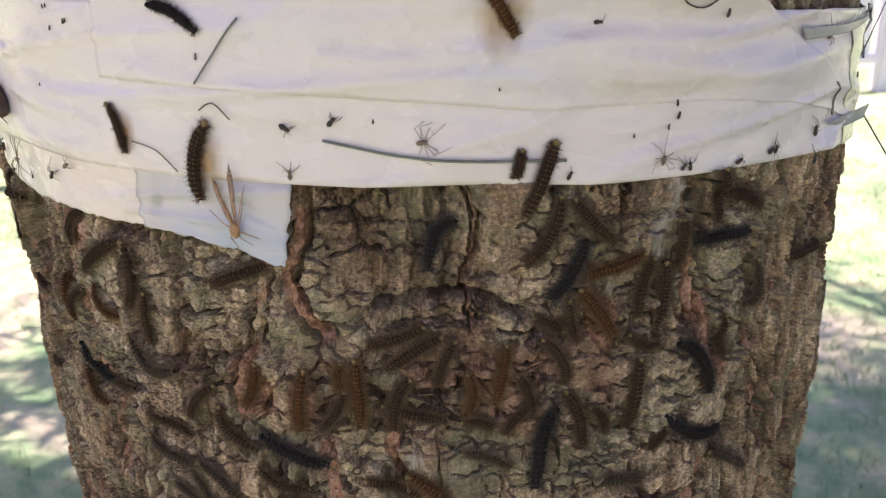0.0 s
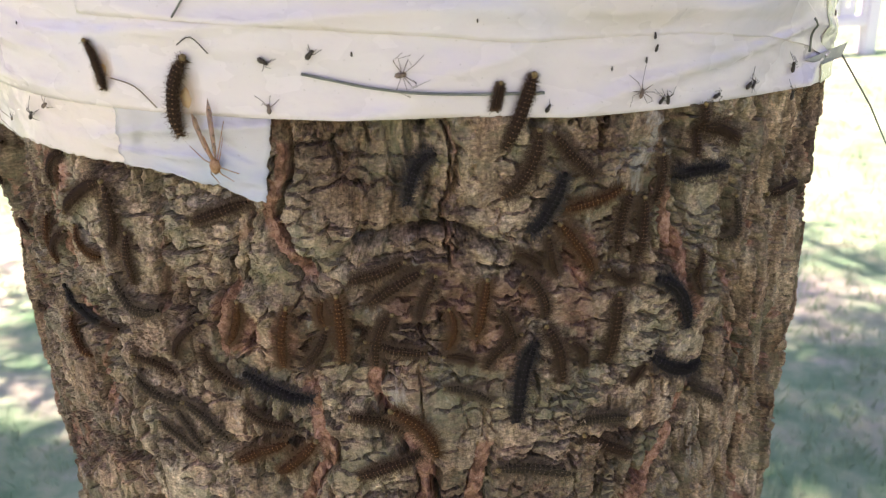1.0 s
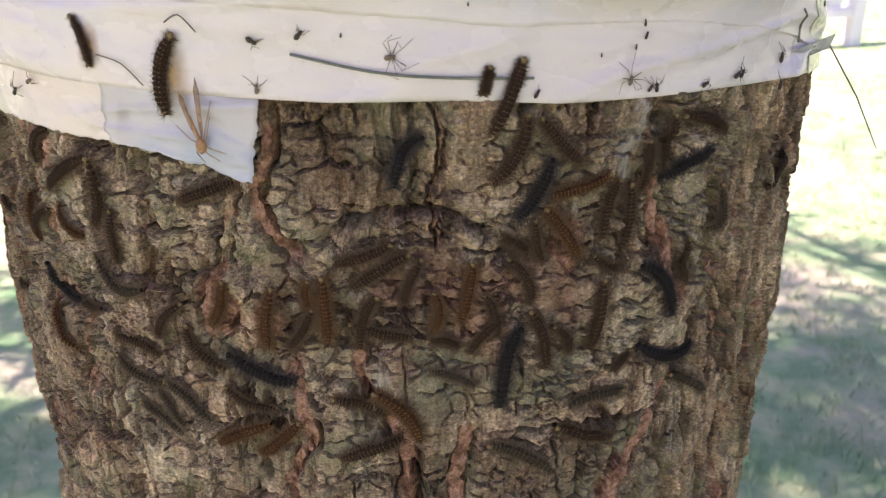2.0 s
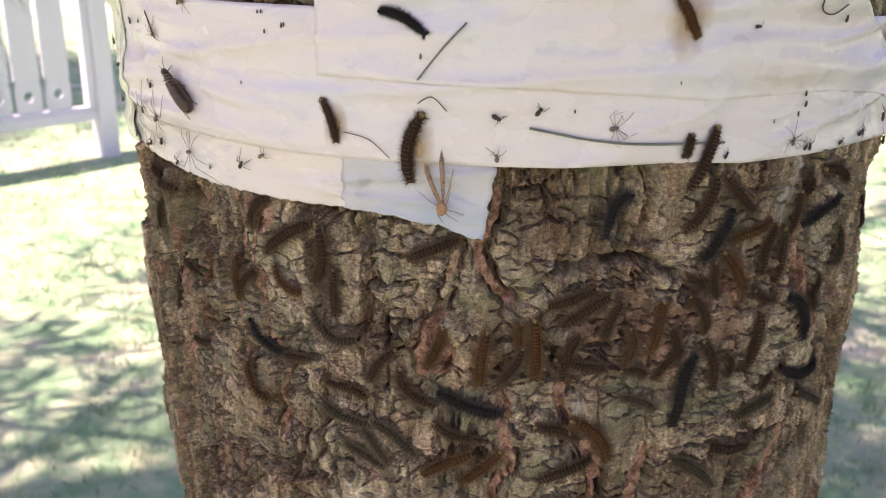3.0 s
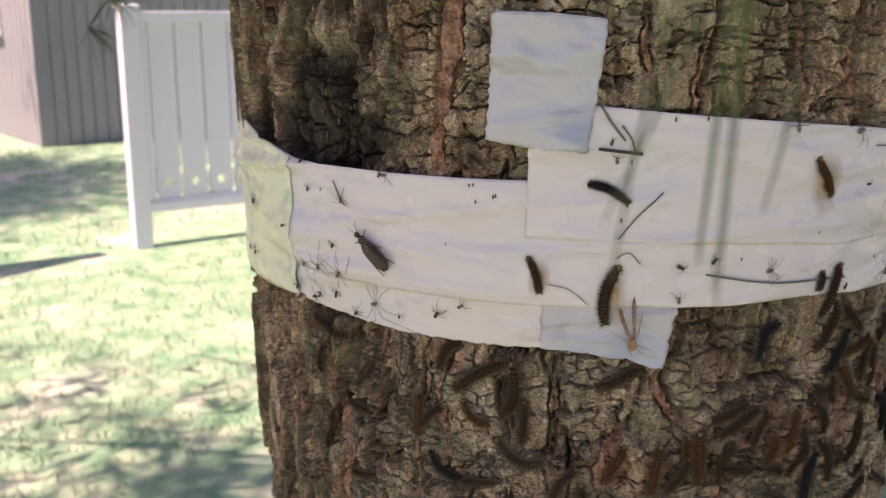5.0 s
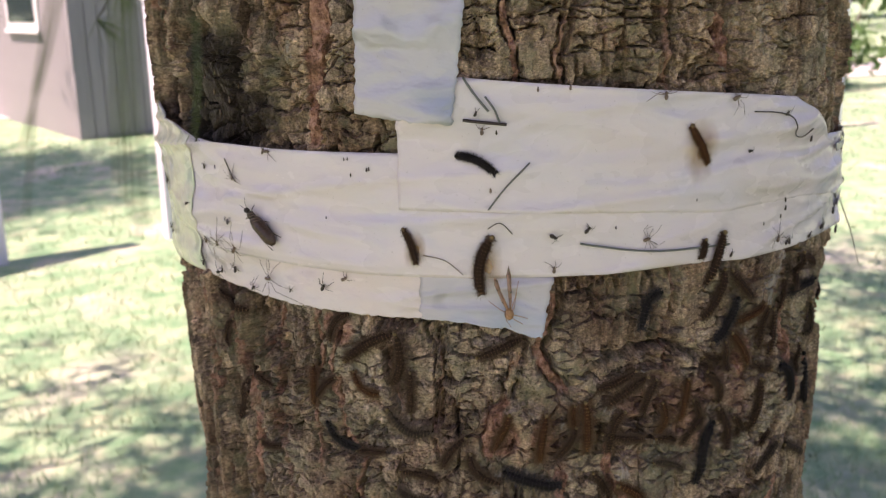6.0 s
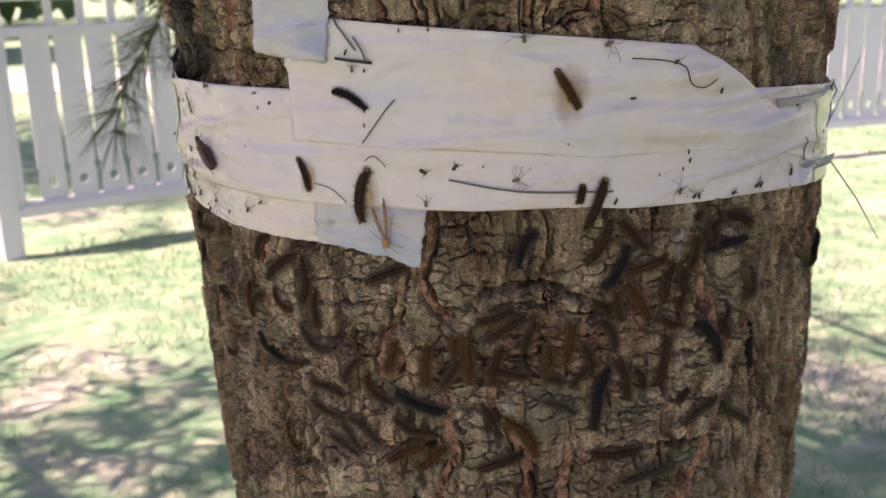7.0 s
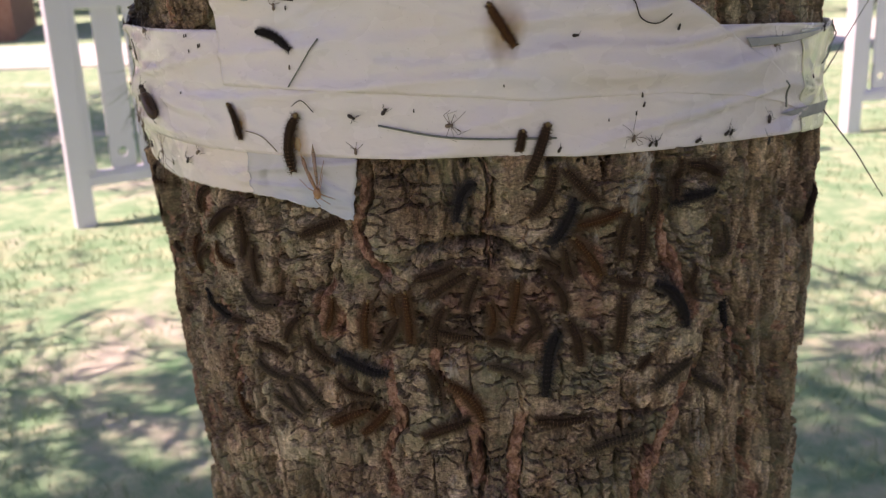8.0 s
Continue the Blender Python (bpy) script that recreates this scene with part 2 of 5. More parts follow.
def cells(x, y, k, jitter=0.9):
    """Worley cells: distance to the border, and a random number and offset of the cell."""
    i0, j0 = np.floor(x), np.floor(y)
    f1, f2 = np.full(x.shape, 9.0), np.full(x.shape, 9.0)
    rnd, dx, dy = np.zeros(x.shape), np.zeros(x.shape), np.zeros(x.shape)
    for di in (-1, 0, 1):
        for dj in (-1, 0, 1):
            i, j = i0 + di, j0 + dj
            px = i + 0.5 + jitter * (hash2(i, j, k) - 0.5) - x
            py = j + 0.5 + jitter * (hash2(i, j, k + 3) - 0.5) - y
            d = np.sqrt(px * px + py * py)
            near = d < f1
            f2 = np.where(near, f1, np.minimum(f2, d))
            rnd = np.where(near, hash2(i, j, k + 11), rnd)
            dx, dy = np.where(near, px, dx), np.where(near, py, dy)
            f1 = np.where(near, d, f1)
    return f2 - f1, rnd, dx, dy


def smooth_step(a, b, x):
    t = np.clip((x - a) / (b - a), 0, 1)
    return t * t * (3 - 2 * t)


SEAMS = []


def seam(deep, red, wide, *places):
    """A long seam between the plates, from its top down: a dark crack this deep beside a band of bared reddish bark this wide."""
    SEAMS.append((deep, red, wide, [p[0] for p in places][::-1], [p[1] for p in places][::-1]))


# the seams below the tape
seam(0.012, 0.9, 0.007, (-10.0, 1.240), (-10.6, 1.217), (-12.4, 1.192), (-11.3, 1.178), (-9.0, 1.164))
seam(0.011, 0.25, 0.003, (5.0, 1.240), (5.9, 1.223), (4.8, 1.1935), (6.0, 1.170))
seam(0.012, 0.2, 0.003, (-25.5, 1.200), (-25.9, 1.165), (-26.9, 1.139), (-26.2, 1.120))
seam(0.012, 0.15, 0.003, (-32.0, 1.115), (-32.9, 1.068), (-33.2, 1.042), (-32.2, 0.985))
seam(0.008, 1.0, 0.009, (-2.5, 1.122), (-3.0, 1.107), (-0.6, 1.090), (1.8, 1.073), (2.8, 1.052), (2.8, 1.020))
seam(0.008, 1.0, 0.008, (-9.3, 1.110), (-8.6, 1.065), (-11.1, 1.039), (-10.0, 1.010))
seam(0.008, 1.0, 0.009, (9.5, 1.070), (8.7, 1.053), (7.1, 1.021), (7.5, 0.990))
seam(0.009, 1.0, 0.007, (29.0, 1.195), (31.0, 1.1715), (32.7, 1.147), (33.4, 1.130))
seam(0.013, 0.9, 0.010, (36.5, 1.085), (31.9, 1.0506), (29.6, 1.031), (26.5, 1.003), (25.5, 0.960))
seam(0.013, 0.5, 0.005, (38.6, 1.232), (38.8, 1.190), (38.8, 1.151), (44.4, 1.0945), (50.7, 1.028), (52.0, 0.950))
seam(0.014, 0.2, 0.005, (47.8, 1.225), (47.3, 1.1715), (53.7, 1.110), (57.3, 1.014), (60.0, 0.930))
seam(0.011, 0.2, 0.003, (30.8, 1.232), (27.3, 1.210), (26.3, 1.190), (24.5, 1.150))
seam(0.012, 0.4, 0.005, (-38.9, 1.214), (-42.0, 1.179), (-40.3, 1.142), (-38.0, 1.107), (-39.5, 1.060))
seam(0.014, 0.2, 0.006, (-50.0, 1.180), (-51.9, 1.138), (-51.5, 1.088), (-51.8, 1.016))
seam(0.014, 0.2, 0.006, (-78.3, 1.220), (-73.2, 1.168), (-70.9, 1.118), (-75.3, 1.043), (-74.0, 0.960))
seam(0.009, 1.0, 0.009, (-56.5, 1.175), (-57.7, 1.158), (-57.2, 1.112), (-59.6, 1.070), (-58.0, 1.020))
seam(0.010, 0.8, 0.006, (-53.1, 1.222), (-54.6, 1.174), (-54.0, 1.160))
seam(0.012, 0.4, 0.004, (-43.3, 1.214), (-44.4, 1.168), (-45.5, 1.135), (-45.0, 1.100))
seam(0.011, 0.3, 0.004, (-32.5, 1.216), (-33.2, 1.176), (-31.5, 1.150))
seam(0.008, 0.9, 0.006, (-14.6, 1.205), (-15.7, 1.172), (-18.5, 1.141), (-19.0, 1.120))
# the seams above it
seam(0.010, 1.0, 0.011, (-38.0, 1.445), (-39.1, 1.384), (-40.4, 1.352), (-41.4, 1.318))
seam(0.013, 0.2, 0.005, (-67.0, 1.445), (-70.0, 1.380), (-67.7, 1.3485), (-69.0, 1.320))
seam(0.011, 0.2, 0.004, (-56.5, 1.412), (-54.7, 1.405), (-50.8, 1.383), (-50.2, 1.350))
seam(0.012, 1.0, 0.007, (12.5, 1.445), (11.2, 1.380), (13.5, 1.340))
seam(0.012, 0.3, 0.005, (2.6, 1.445), (3.1, 1.402), (3.9, 1.345))
seam(0.011, 0.6, 0.005, (-16.6, 1.445), (-16.5, 1.3875), (-15.1, 1.350))
seam(0.011, 0.3, 0.004, (-8.4, 1.445), (-8.8, 1.393), (-10.4, 1.369), (-10.0, 1.350))
seam(0.012, 0.5, 0.006, (33.0, 1.445), (35.5, 1.380), (38.0, 1.300))
seam(0.013, 0.2, 0.006, (52.0, 1.445), (55.0, 1.370), (56.0, 1.290))


def bark_field(th, z):
    """Relief of the bark in metres over the mean surface, and three masks: tint of the plate, bared inner bark, resin."""
    s = np.radians(th) * TR
    wx = s + 0.010 * (fbm(s * 22, z * 13, 5) - 0.5) + 0.005 * (fbm(s * 95, z * 70, 8) - 0.5) + 0.002 * (fbm(s * 400, z * 340, 14, 2) - 0.5)
    wz = z + 0.012 * (fbm(s * 24, z * 20, 9) - 0.5) + 0.006 * (fbm(s * 110, z * 80, 12) - 0.5) + 0.002 * (fbm(s * 380, z * 360, 17, 2) - 0.5)
    wander = 0.006 * (fbm(s * 40, z * 45, 102, 3) - 0.5) + 0.004 * (fbm(s * 150, z * 170, 104, 2) - 0.5) + 0.0028 * (fbm(s * 330, z * 300, 107, 2) - 0.5)
    fray = fbm(s * 90, z * 50, 108, 3)
    thin = 0.0005 + 0.0013 * smooth_step(0.4, 0.62, fbm(s * 60, z * 40, 111, 2))
    bite = smooth_step(0.28, 0.52, fbm(s * 50, z * 60, 112, 2))
    flank = np.maximum(smooth_step(33, 46, th), smooth_step(-40, -54, th))
    flank = np.maximum(flank, 0.5 * smooth_step(1.04, 0.98, z) * smooth_step(14, 30, np.abs(th + 3)))
    thin = thin * (1 + 0.8 * flank)
    gap, crack = np.zeros(s.shape), np.zeros(s.shape)
    for deep, red, wide, ths, zs in SEAMS:
        d = s - np.radians(np.interp(z, zs, ths)) * TR + wander
        ends = smooth_step(zs[0] - 0.008, zs[0] + 0.006, z) * (1 - smooth_step(zs[-1] - 0.006, zs[-1] + 0.008, z))
        w = wide * (0.55 + 1.1 * fray)
        g = smooth_step(-w - 0.001, -w + 0.0015, d) * (1 - smooth_step(-0.0012, 0.0006, d)) * ends
        gap = np.maximum(gap, g * (0.25 + 0.75 * red))
        crack = np.maximum(crack, 0.85 * deep * (1 - smooth_step(0.5 * thin, 1.3 * thin + 0.0003, np.abs(d))) * ends * bite)
        crack = np.maximum(crack, 0.6 * deep * (1 - smooth_step(0.0004, 0.0012, np.abs(d + w))) * ends * smooth_step(0.42, 0.54, fray))
    # towards the sides narrow winding seams stand close together
    wide = 0.034
    u = (s + 0.04 * (fbm(s * 6, z * 6, 101, 2) - 0.5) + 2.2 * wander) / wide
    k = np.floor(u)
    d = (u - k - 0.5 - 0.4 * (hash2(k, k * 0 + 1, 106) - 0.5)) * wide
    open0 = flank * smooth_step(0.4, 0.52, fbm(s * 14, z * 12, 39))
    gap = np.maximum(gap, 0.6 * open0 * (1 - smooth_step(0.001, 0.0042, np.abs(d + 0.002))))
    crack = np.maximum(crack, 0.015 * open0 * (1 - smooth_step(0.0008, 0.0024, np.abs(d))))
    flat = 1 - np.clip(gap * 1.2, 0, 1)
    h = -0.0028 * gap + 0.006 * gap * (fbm(wx * 200, wz * 110, 73, 3) - 0.5) - crack
    # fibrous upright ridges where the plates have worn away
    stringy = smooth_step(0.46, 0.6, fbm(s * 12 + 7, z * 5, 61) + 0.2 * flank) * (0.15 + 0.85 * flank)
    stringy = stringy * (1 - 0.85 * np.exp(-np.hypot((th + 61) / 14, (z - 1.338) / 0.036) ** 4))
    sx = s + 0.016 * (fbm(s * 16, z * 14, 63, 2) - 0.5) + 0.005 * (fbm(s * 70, z * 60, 64, 2) - 0.5) + 0.0016 * (fbm(s * 300, z * 260, 65, 2) - 0.5)
    fib = fbm(sx * 115, z * 17, 66, 4)
    cleft = np.abs(fbm(sx * 66, z * 10, 68, 2) - 0.5)
    cleft = (1 - smooth_step(0.03, 0.075, cleft)) * smooth_step(0.3, 0.42, fbm(s * 30, z * 25, 69, 2))
    slab = fbm(sx * 50, z * 9, 67, 3) * 9
    slab = np.floor(slab) + smooth_step(0.0, 0.14, slab - np.floor(slab))
    h += stringy * (0.012 * (fib - 0.5) + 0.005 * (slab - 5.6) - 0.022 * cleft)
    # flat plates, cracked here and there across into uneven scales
    flat = flat * (1 - 0.45 * stringy)
    d1, r1, x1, y1 = cells(wx / 0.030, wz / 0.0165, 21, 0.98)
    d2, r2, x2, y2 = cells(wx / 0.013 + 3.3, wz / 0.0085, 27, 0.98)
    open1 = smooth_step(0.42, 0.52, fbm(s * 40, z * 50, 33))
    open2 = smooth_step(0.47, 0.56, fbm(s * 60 + 5, z * 70, 37))
    across = smooth_step(0.35, 0.75, np.abs(y1) / (np.abs(x1) + np.abs(y1) + 1e-6))
    hair = open1 * (0.3 + 0.7 * across) * (1 - smooth_step(0.04, 0.11, d1))
    fine = open2 * (1 - smooth_step(0.06, 0.16, d2))
    c1 = np.abs(fbm(wx * 18, wz * 80, 105, 3) - 0.5)
    dash = (1 - smooth_step(0.008, 0.026, c1)) * smooth_step(0.48, 0.55, fbm(s * 24 + 3, z * 44, 35))
    v2 = np.abs(fbm(wx * 60 + 3, wz * 11, 103, 3) - 0.5)
    rift = (1 - smooth_step(0.012, 0.036, v2)) * smooth_step(0.5, 0.58, fbm(s * 30 + 9, z * 16, 34))
    rift = rift * (1 - 0.85 * np.exp(-(((th - 2) / 7) ** 2 + ((z - 1.21) / 0.02) ** 2)))
    scrap = smooth_step(0.46, 0.62, fbm(s * 24 + 6, z * 16, 57))
    h += flat * ((0.001 + 0.002 * scrap) * (r1 - 0.5) + (0.0004 + 0.0014 * scrap) * (r2 - 0.5) - 0.0068 * hair - 0.003 * fine - 0.0055 * dash) - 0.009 * rift * (1 - stringy)
    # thin layers flaked off in steps
    lay2 = fbm(wx * 80, wz * 85, 47, 4) * 9
    step2 = np.floor(lay2) + smooth_step(0.0, 0.15, lay2 - np.floor(lay2))
    lay3 = fbm(wx * 45 + 1, wz * 90, 49, 4) * 7
    step3 = np.floor(lay3) + smooth_step(0.0, 0.12, lay3 - np.floor(lay3))
    h += (0.0004 + 0.0007 * scrap) * (step2 - 4) * (1 - 0.5 * stringy) + (0.0004 + 0.0006 * scrap) * (step3 - 3) * flat
    h += 0.006 * (fbm(s * 8, z * 5, 50) - 0.5) + 0.004 * (fbm(s * 30, z * 22, 51, 3) - 0.5) + (0.0007 + 0.0012 * scrap) * (fbm(s * 300, z * 330, 55, 2) - 0.5)
    # loose scales that stand off, lower edge outermost
    d4, r4, x4, y4 = cells(wx / 0.011 + 7.7, wz / 0.015, 91, 0.95)
    h += flank * (r4 > 0.7) * smooth_step(0.0, 0.2, d4) * (0.001 + 0.0045 * np.clip(0.4 + y4, 0, 1) * fbm(s * 160, z * 150, 93, 2)) * (r4 - 0.4) * 1.6
    h = np.where(h > 0.004, 0.004 + 0.3 * (h - 0.004), h)
    inner = gap * smooth_step(0.3, 0.5, fbm(s * 40, z * 30, 71) + 0.12) * (1 - np.clip(crack / 0.006, 0, 0.8))
    # rusty bare patches among the caterpillars
    for a, b, ra, rb in ((-18.2, 1.136, 3.0, 0.018), (-12.8, 1.132, 1.6, 0.014), (18.4, 1.170, 2.0, 0.016), (33.0, 1.128, 1.8, 0.014), (-41.0, 1.202, 3.4, 0.012)):
        q = np.hypot((th - a) / ra, (z - b) / rb) + 0.9 * (fbm(s * 70, z * 60, 121, 3) - 0.5)
        inner = np.maximum(inner, 0.7 * (1 - smooth_step(0.5, 1.1, q)))
    tint = 0.06 + 0.42 * r1 + 0.26 * r2 * (0.3 + 0.7 * scrap) + 0.26 * (step2 - 2 * np.floor(step2 / 2)) / 2 + stringy * (1.0 * (fib - 0.42) + 0.5 * (slab - 2 * np.floor(slab / 2) - 0.5)) + 0.1 * gap
    # a pale patch of smooth bark, and a grey one of lichen
    for a, b, ra, rb, k in ((-15.2, 1.130, 1.5, 0.017, 0.5), (-44.8, 1.392, 3.2, 0.02, 0.7), (33.0, 1.105, 2.4, 0.016, 0.25), (42.0, 1.130, 2.6, 0.035, 0.5)):
        q = np.hypot((th - a) / ra, (z - b) / rb) + 0.9 * (fbm(s * 80, z * 70, 125, 3) - 0.5)
        tint = tint + k * (1 - smooth_step(0.5, 1.0, q))
    # the tint drops unevenly towards the trunk's left side
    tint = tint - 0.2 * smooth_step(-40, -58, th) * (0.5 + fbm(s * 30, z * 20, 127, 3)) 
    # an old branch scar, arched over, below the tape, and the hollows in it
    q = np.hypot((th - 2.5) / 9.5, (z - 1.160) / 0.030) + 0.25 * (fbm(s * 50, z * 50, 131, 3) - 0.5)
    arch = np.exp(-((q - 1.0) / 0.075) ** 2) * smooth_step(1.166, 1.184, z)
    h += 0.003 * np.exp(-(q * 1.1) ** 2) - 0.009 * arch + 0.002 * np.sin(q * 17) * np.exp(-q * q)
    hollow = np.exp(-(np.hypot((th + 9.2) / 1.3, (z - 1.168) / 0.006) ** 2)) + np.exp(-(np.hypot((th - 12.5) / 2.2, (z - 1.168) / 0.004) ** 2))
    h -= 0.010 * hollow
    # rusty staining plus the shade among crowded caterpillars, put into the tint
    shade_stain = np.clip(1.25 - np.hypot((th - 8.0) / 15.0, (z - 1.137) / 0.044), 0, 1) * (0.35 + 1.0 * fbm(s * 60, z * 60, 141, 3))
    inner = np.maximum(inner, 0.42 * np.clip(shade_stain * 1.5, 0, 1) * smooth_step(0.4, 0.6, fbm(s * 45, z * 38, 143, 3)))
    tint = tint - 0.4 * np.clip(shade_stain * 1.6, 0, 1) - 0.3 * arch
    # a wound with dried resin above the tape
    w = np.hypot((th + 61.0) / 12.5, (z - 1.330) / 0.028)
    w2 = np.hypot((th + 62.5) / 6.5, (z - 1.356) / 0.034)
    wound = np.clip(1.6 * np.maximum(1.2 - w, 1.1 - w2), 0, 1) * (0.55 + 0.9 * fbm(s * 70, z * 50, 81))
    brim = np.hypot((th + 61) / 11.5, (z - 1.345) / 0.052)
    h += -0.008 * np.exp(-(w * 1.15) ** 2) + 0.005 * np.exp(-((brim - 1.0) / 0.16) ** 2) - 0.004 * np.exp(-((brim - 0.78) / 0.07) ** 2)
    # the wound tape presses the bark flat
    foot = np.interp(th, [-100, -70, -46, -28, -12.8, -11.2, 6, 35, 51, 60, 90], [1.217, 1.2205, 1.2135, 1.214, 1.2015, 1.2405, 1.241, 1.236, 1.2325, 1.2275, 1.219])
    under = smooth_step(foot - 0.001, foot + 0.004, z) * (1 - smooth_step(1.3145, 1.320, z)) + smooth_step(-36, -34, th) * smooth_step(1.30, 1.312, z) * (1 - smooth_step(1.40, 1.41, z)) * (1 - smooth_step(28, 40, th)) * (z < np.interp(th, [-21, -20, 26, 38], [1.406, 1.355, 1.336, 1.303]))
    h = h - under * np.maximum(h - 0.0005, 0)
    return h, np.clip(tint, 0, 1), np.clip(inner, 0, 1), np.clip(wound * 1.3, 0, 1)


def grid_mesh(name, cols, rows, place, wrap=False, smooth=True):
    me = bpy.data.meshes.new(name)
    co = place.reshape(-1, 3)
    me.vertices.add(len(co))
    me.vertices.foreach_set("co", co.astype(np.float32).ravel())
    i, j = np.meshgrid(np.arange(rows - 1), np.arange(cols if wrap else cols - 1), indexing="ij")
    j2 = (j + 1) % cols
    q = np.stack([i * cols + j, i * cols + j2, (i + 1) * cols + j2, (i + 1) * cols + j], -1).reshape(-1, 4)
    me.loops.add(q.size)
    me.loops.foreach_set("vertex_index", q.astype(np.int32).ravel())
    me.polygons.add(len(q))
    me.polygons.foreach_set("loop_start", np.arange(0, q.size, 4, dtype=np.int32))
    me.polygons.foreach_set("use_smooth", np.full(len(q), smooth))
    me.update(calc_edges=True)
    return me


def build_trunk(parent):
    # fine where the camera passes, coarse elsewhere
    ths = np.concatenate([np.arange(-104, -62, 0.2), np.arange(-62, 50, 0.15), np.arange(50, 88, 0.2), np.arange(88, 256, 2.0)])
    zs = np.concatenate([np.arange(-0.05, 0.90, 0.02), np.arange(0.90, 1.01, 0.0011), np.arange(1.01, 1.232, 0.0007), np.arange(1.232, 1.302, 0.002), np.arange(1.302, 1.45, 0.0008), np.arange(1.45, 9.0, 0.15)])
    T, Z = np.meshgrid(ths, zs)
    h, tint, inner, sap = bark_field(T, Z)
    rad = np.array([trunk_radius(z) for z in zs])[:, None] + h
    a = np.radians(T)
    P = np.stack([TX + TAX * (Z - 1.2) + rad * np.sin(a), TY + TAY * (Z - 1.2) - rad * np.cos(a), Z], -1)
    me = grid_mesh("trunk", len(ths), len(zs), P, True, False)
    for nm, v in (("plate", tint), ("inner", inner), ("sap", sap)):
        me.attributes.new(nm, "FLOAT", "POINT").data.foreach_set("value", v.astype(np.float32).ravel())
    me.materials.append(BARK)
    ob = new("trunk", me)
    ob.parent = parent
    return ob


def bark_height(th, z):
    """The relief round a place, near its top, where a body or a tape would lie."""
    T, Z = np.meshgrid(th + np.linspace(-1.2, 1.2, 7), z + np.linspace(-0.004, 0.004, 7))
    return float(np.percentile(bark_field(T, Z)[0], 80))


RESIN = plain_material("dried_resin", (0.06, 0.035, 0.02), (0.22, 0.15, 0.1), 900, 0.22, 0)
pine = thing("pine_tree", "old pine with deeply furrowed grey-brown bark, wrapped in tape", "tree")
build_trunk(pine)


def needle_tuft(rng, at, way, n=26, length=0.1, thick=0.0011):
    pieces = []
    for _ in range(n):
        d = (way + Vector((rng.gauss(0, 1), rng.gauss(0, 1), rng.gauss(0, 1))) * 0.55).normalized()
        L = length * rng.uniform(0.7, 1.15)
        side = d.cross(Vector((0.2, 0.9, 0.4))).normalized() * thick
        p, q = at, at + d * L * 0.55 + Vector((0, 0, -0.06 * L))
        e = at + d * L + Vector((0, 0, -0.22 * L))
        other = d.cross(side).normalized() * thick
        pieces.append(([p - side, p + side, p + other, q - side, q + side, q + other, e], [(0, 1, 4, 3), (1, 2, 5, 4), (2, 0, 3, 5), (3, 4, 6), (4, 5, 6), (5, 3, 6)]))
    return join(pieces)


def build_crown(parent, x, y, seed, low, reach, count, dense, bare=0.0):
    """Limbs and needle clumps high overhead, out of view, set to shape the shade; their gaps let the sun through in
    patches.
    """
    rng = random.Random(seed)
    limbs, vs, fs = [], [], []
    for k in range(count):
        z0 = low + 6.0 * (k / count) ** 1.1
        az = k * 2.4 + rng.uniform(-0.3, 0.3)
        L = (reach - 0.24 * (z0 - low)) * rng.uniform(0.75, 1.1)
        pts, p = [], Vector((x, y, z0))
        for i in range(7):
            u = i / 6
            pts.append(p + Vector((math.cos(az + 0.25 * u), math.sin(az + 0.25 * u), 0)) * L * u + Vector((0, 0, 0.5 * u - 0.6 * u * u)))
        limbs.append(tube(pts, [0.045 * (1 - 0.85 * i / 6) for i in range(7)], 6))
        for _ in range(int((50 + 22 * L) * dense)):
            u = rng.uniform(0.18, 1.05)
            i = min(5, int(u * 6))
            c = pts[i].lerp(pts[i + 1], u * 6 - i) + Vector((rng.gauss(0, 0.3), rng.gauss(0, 0.3), rng.gauss(0, 0.12)))
            # clumps left out here so that sun reaches the lawn on the right
            gone = c.y > y + 0.3 and -2.7 < c.x - x < 1.2 and math.sin(c.x * 127.1 + c.y * 311.7) * 43758.5 % 1.0 < bare
            for _ in range(14):
                c = c + Vector((rng.gauss(0, 0.07), rng.gauss(0, 0.07), rng.gauss(0, 0.03)))
                d = Vector((rng.gauss(0, 1), rng.gauss(0, 1), rng.gauss(0, 0.6))).normalized()
                side = d.cross(Vector((rng.gauss(0, 1), rng.gauss(0, 1), rng.gauss(0, 1)))).normalized() * 0.016
                e = c + d * rng.uniform(0.12, 0.24)
                if gone:
                    continue
                o = len(vs)
                vs += [c - side, c + side, e]
                fs.append((o, o + 1, o + 2))
    v, f = join(limbs)
    mesh_object("limbs", v, f, TWIG, parent)
    tagged(mesh_object("crown", vs, fs, NEEDLE, parent, "green needle clumps with gaps", smooth=False), kind="stuff")


build_crown(pine, TX, TY, 4, 2.9, 3.9, 78, 0.78, bare=0.77)


def shade_pine(x, y, seed, low=3.6, reach=3.4, count=34, dense=0.55):
    """An unseen pine, added out of view so that its shade dapples the lawn."""
    f = thing("pine_tree", "unseen pine added out of view to dapple the lawn with shade", "tree")
    v, q = tube([(x, y, -0.1), (x, y, 0.4), (x + 0.05, y, 3), (x, y + 0.05, 6), (x, y, low + 6.4)], [0.3, 0.23, 0.2, 0.15, 0.05], 14)
    mesh_object("trunk", v, q, TWIG, f)
    build_crown(f, x, y, seed, low, reach, count, dense)


# unseen trees, placed by where their shade should fall
shade_pine(-6.3, 7.4, 11, low=4.4, reach=2.8, dense=0.75, count=34)
shade_pine(-3.9, 1.2, 17, low=4.4, reach=1.9, dense=0.17, count=24)

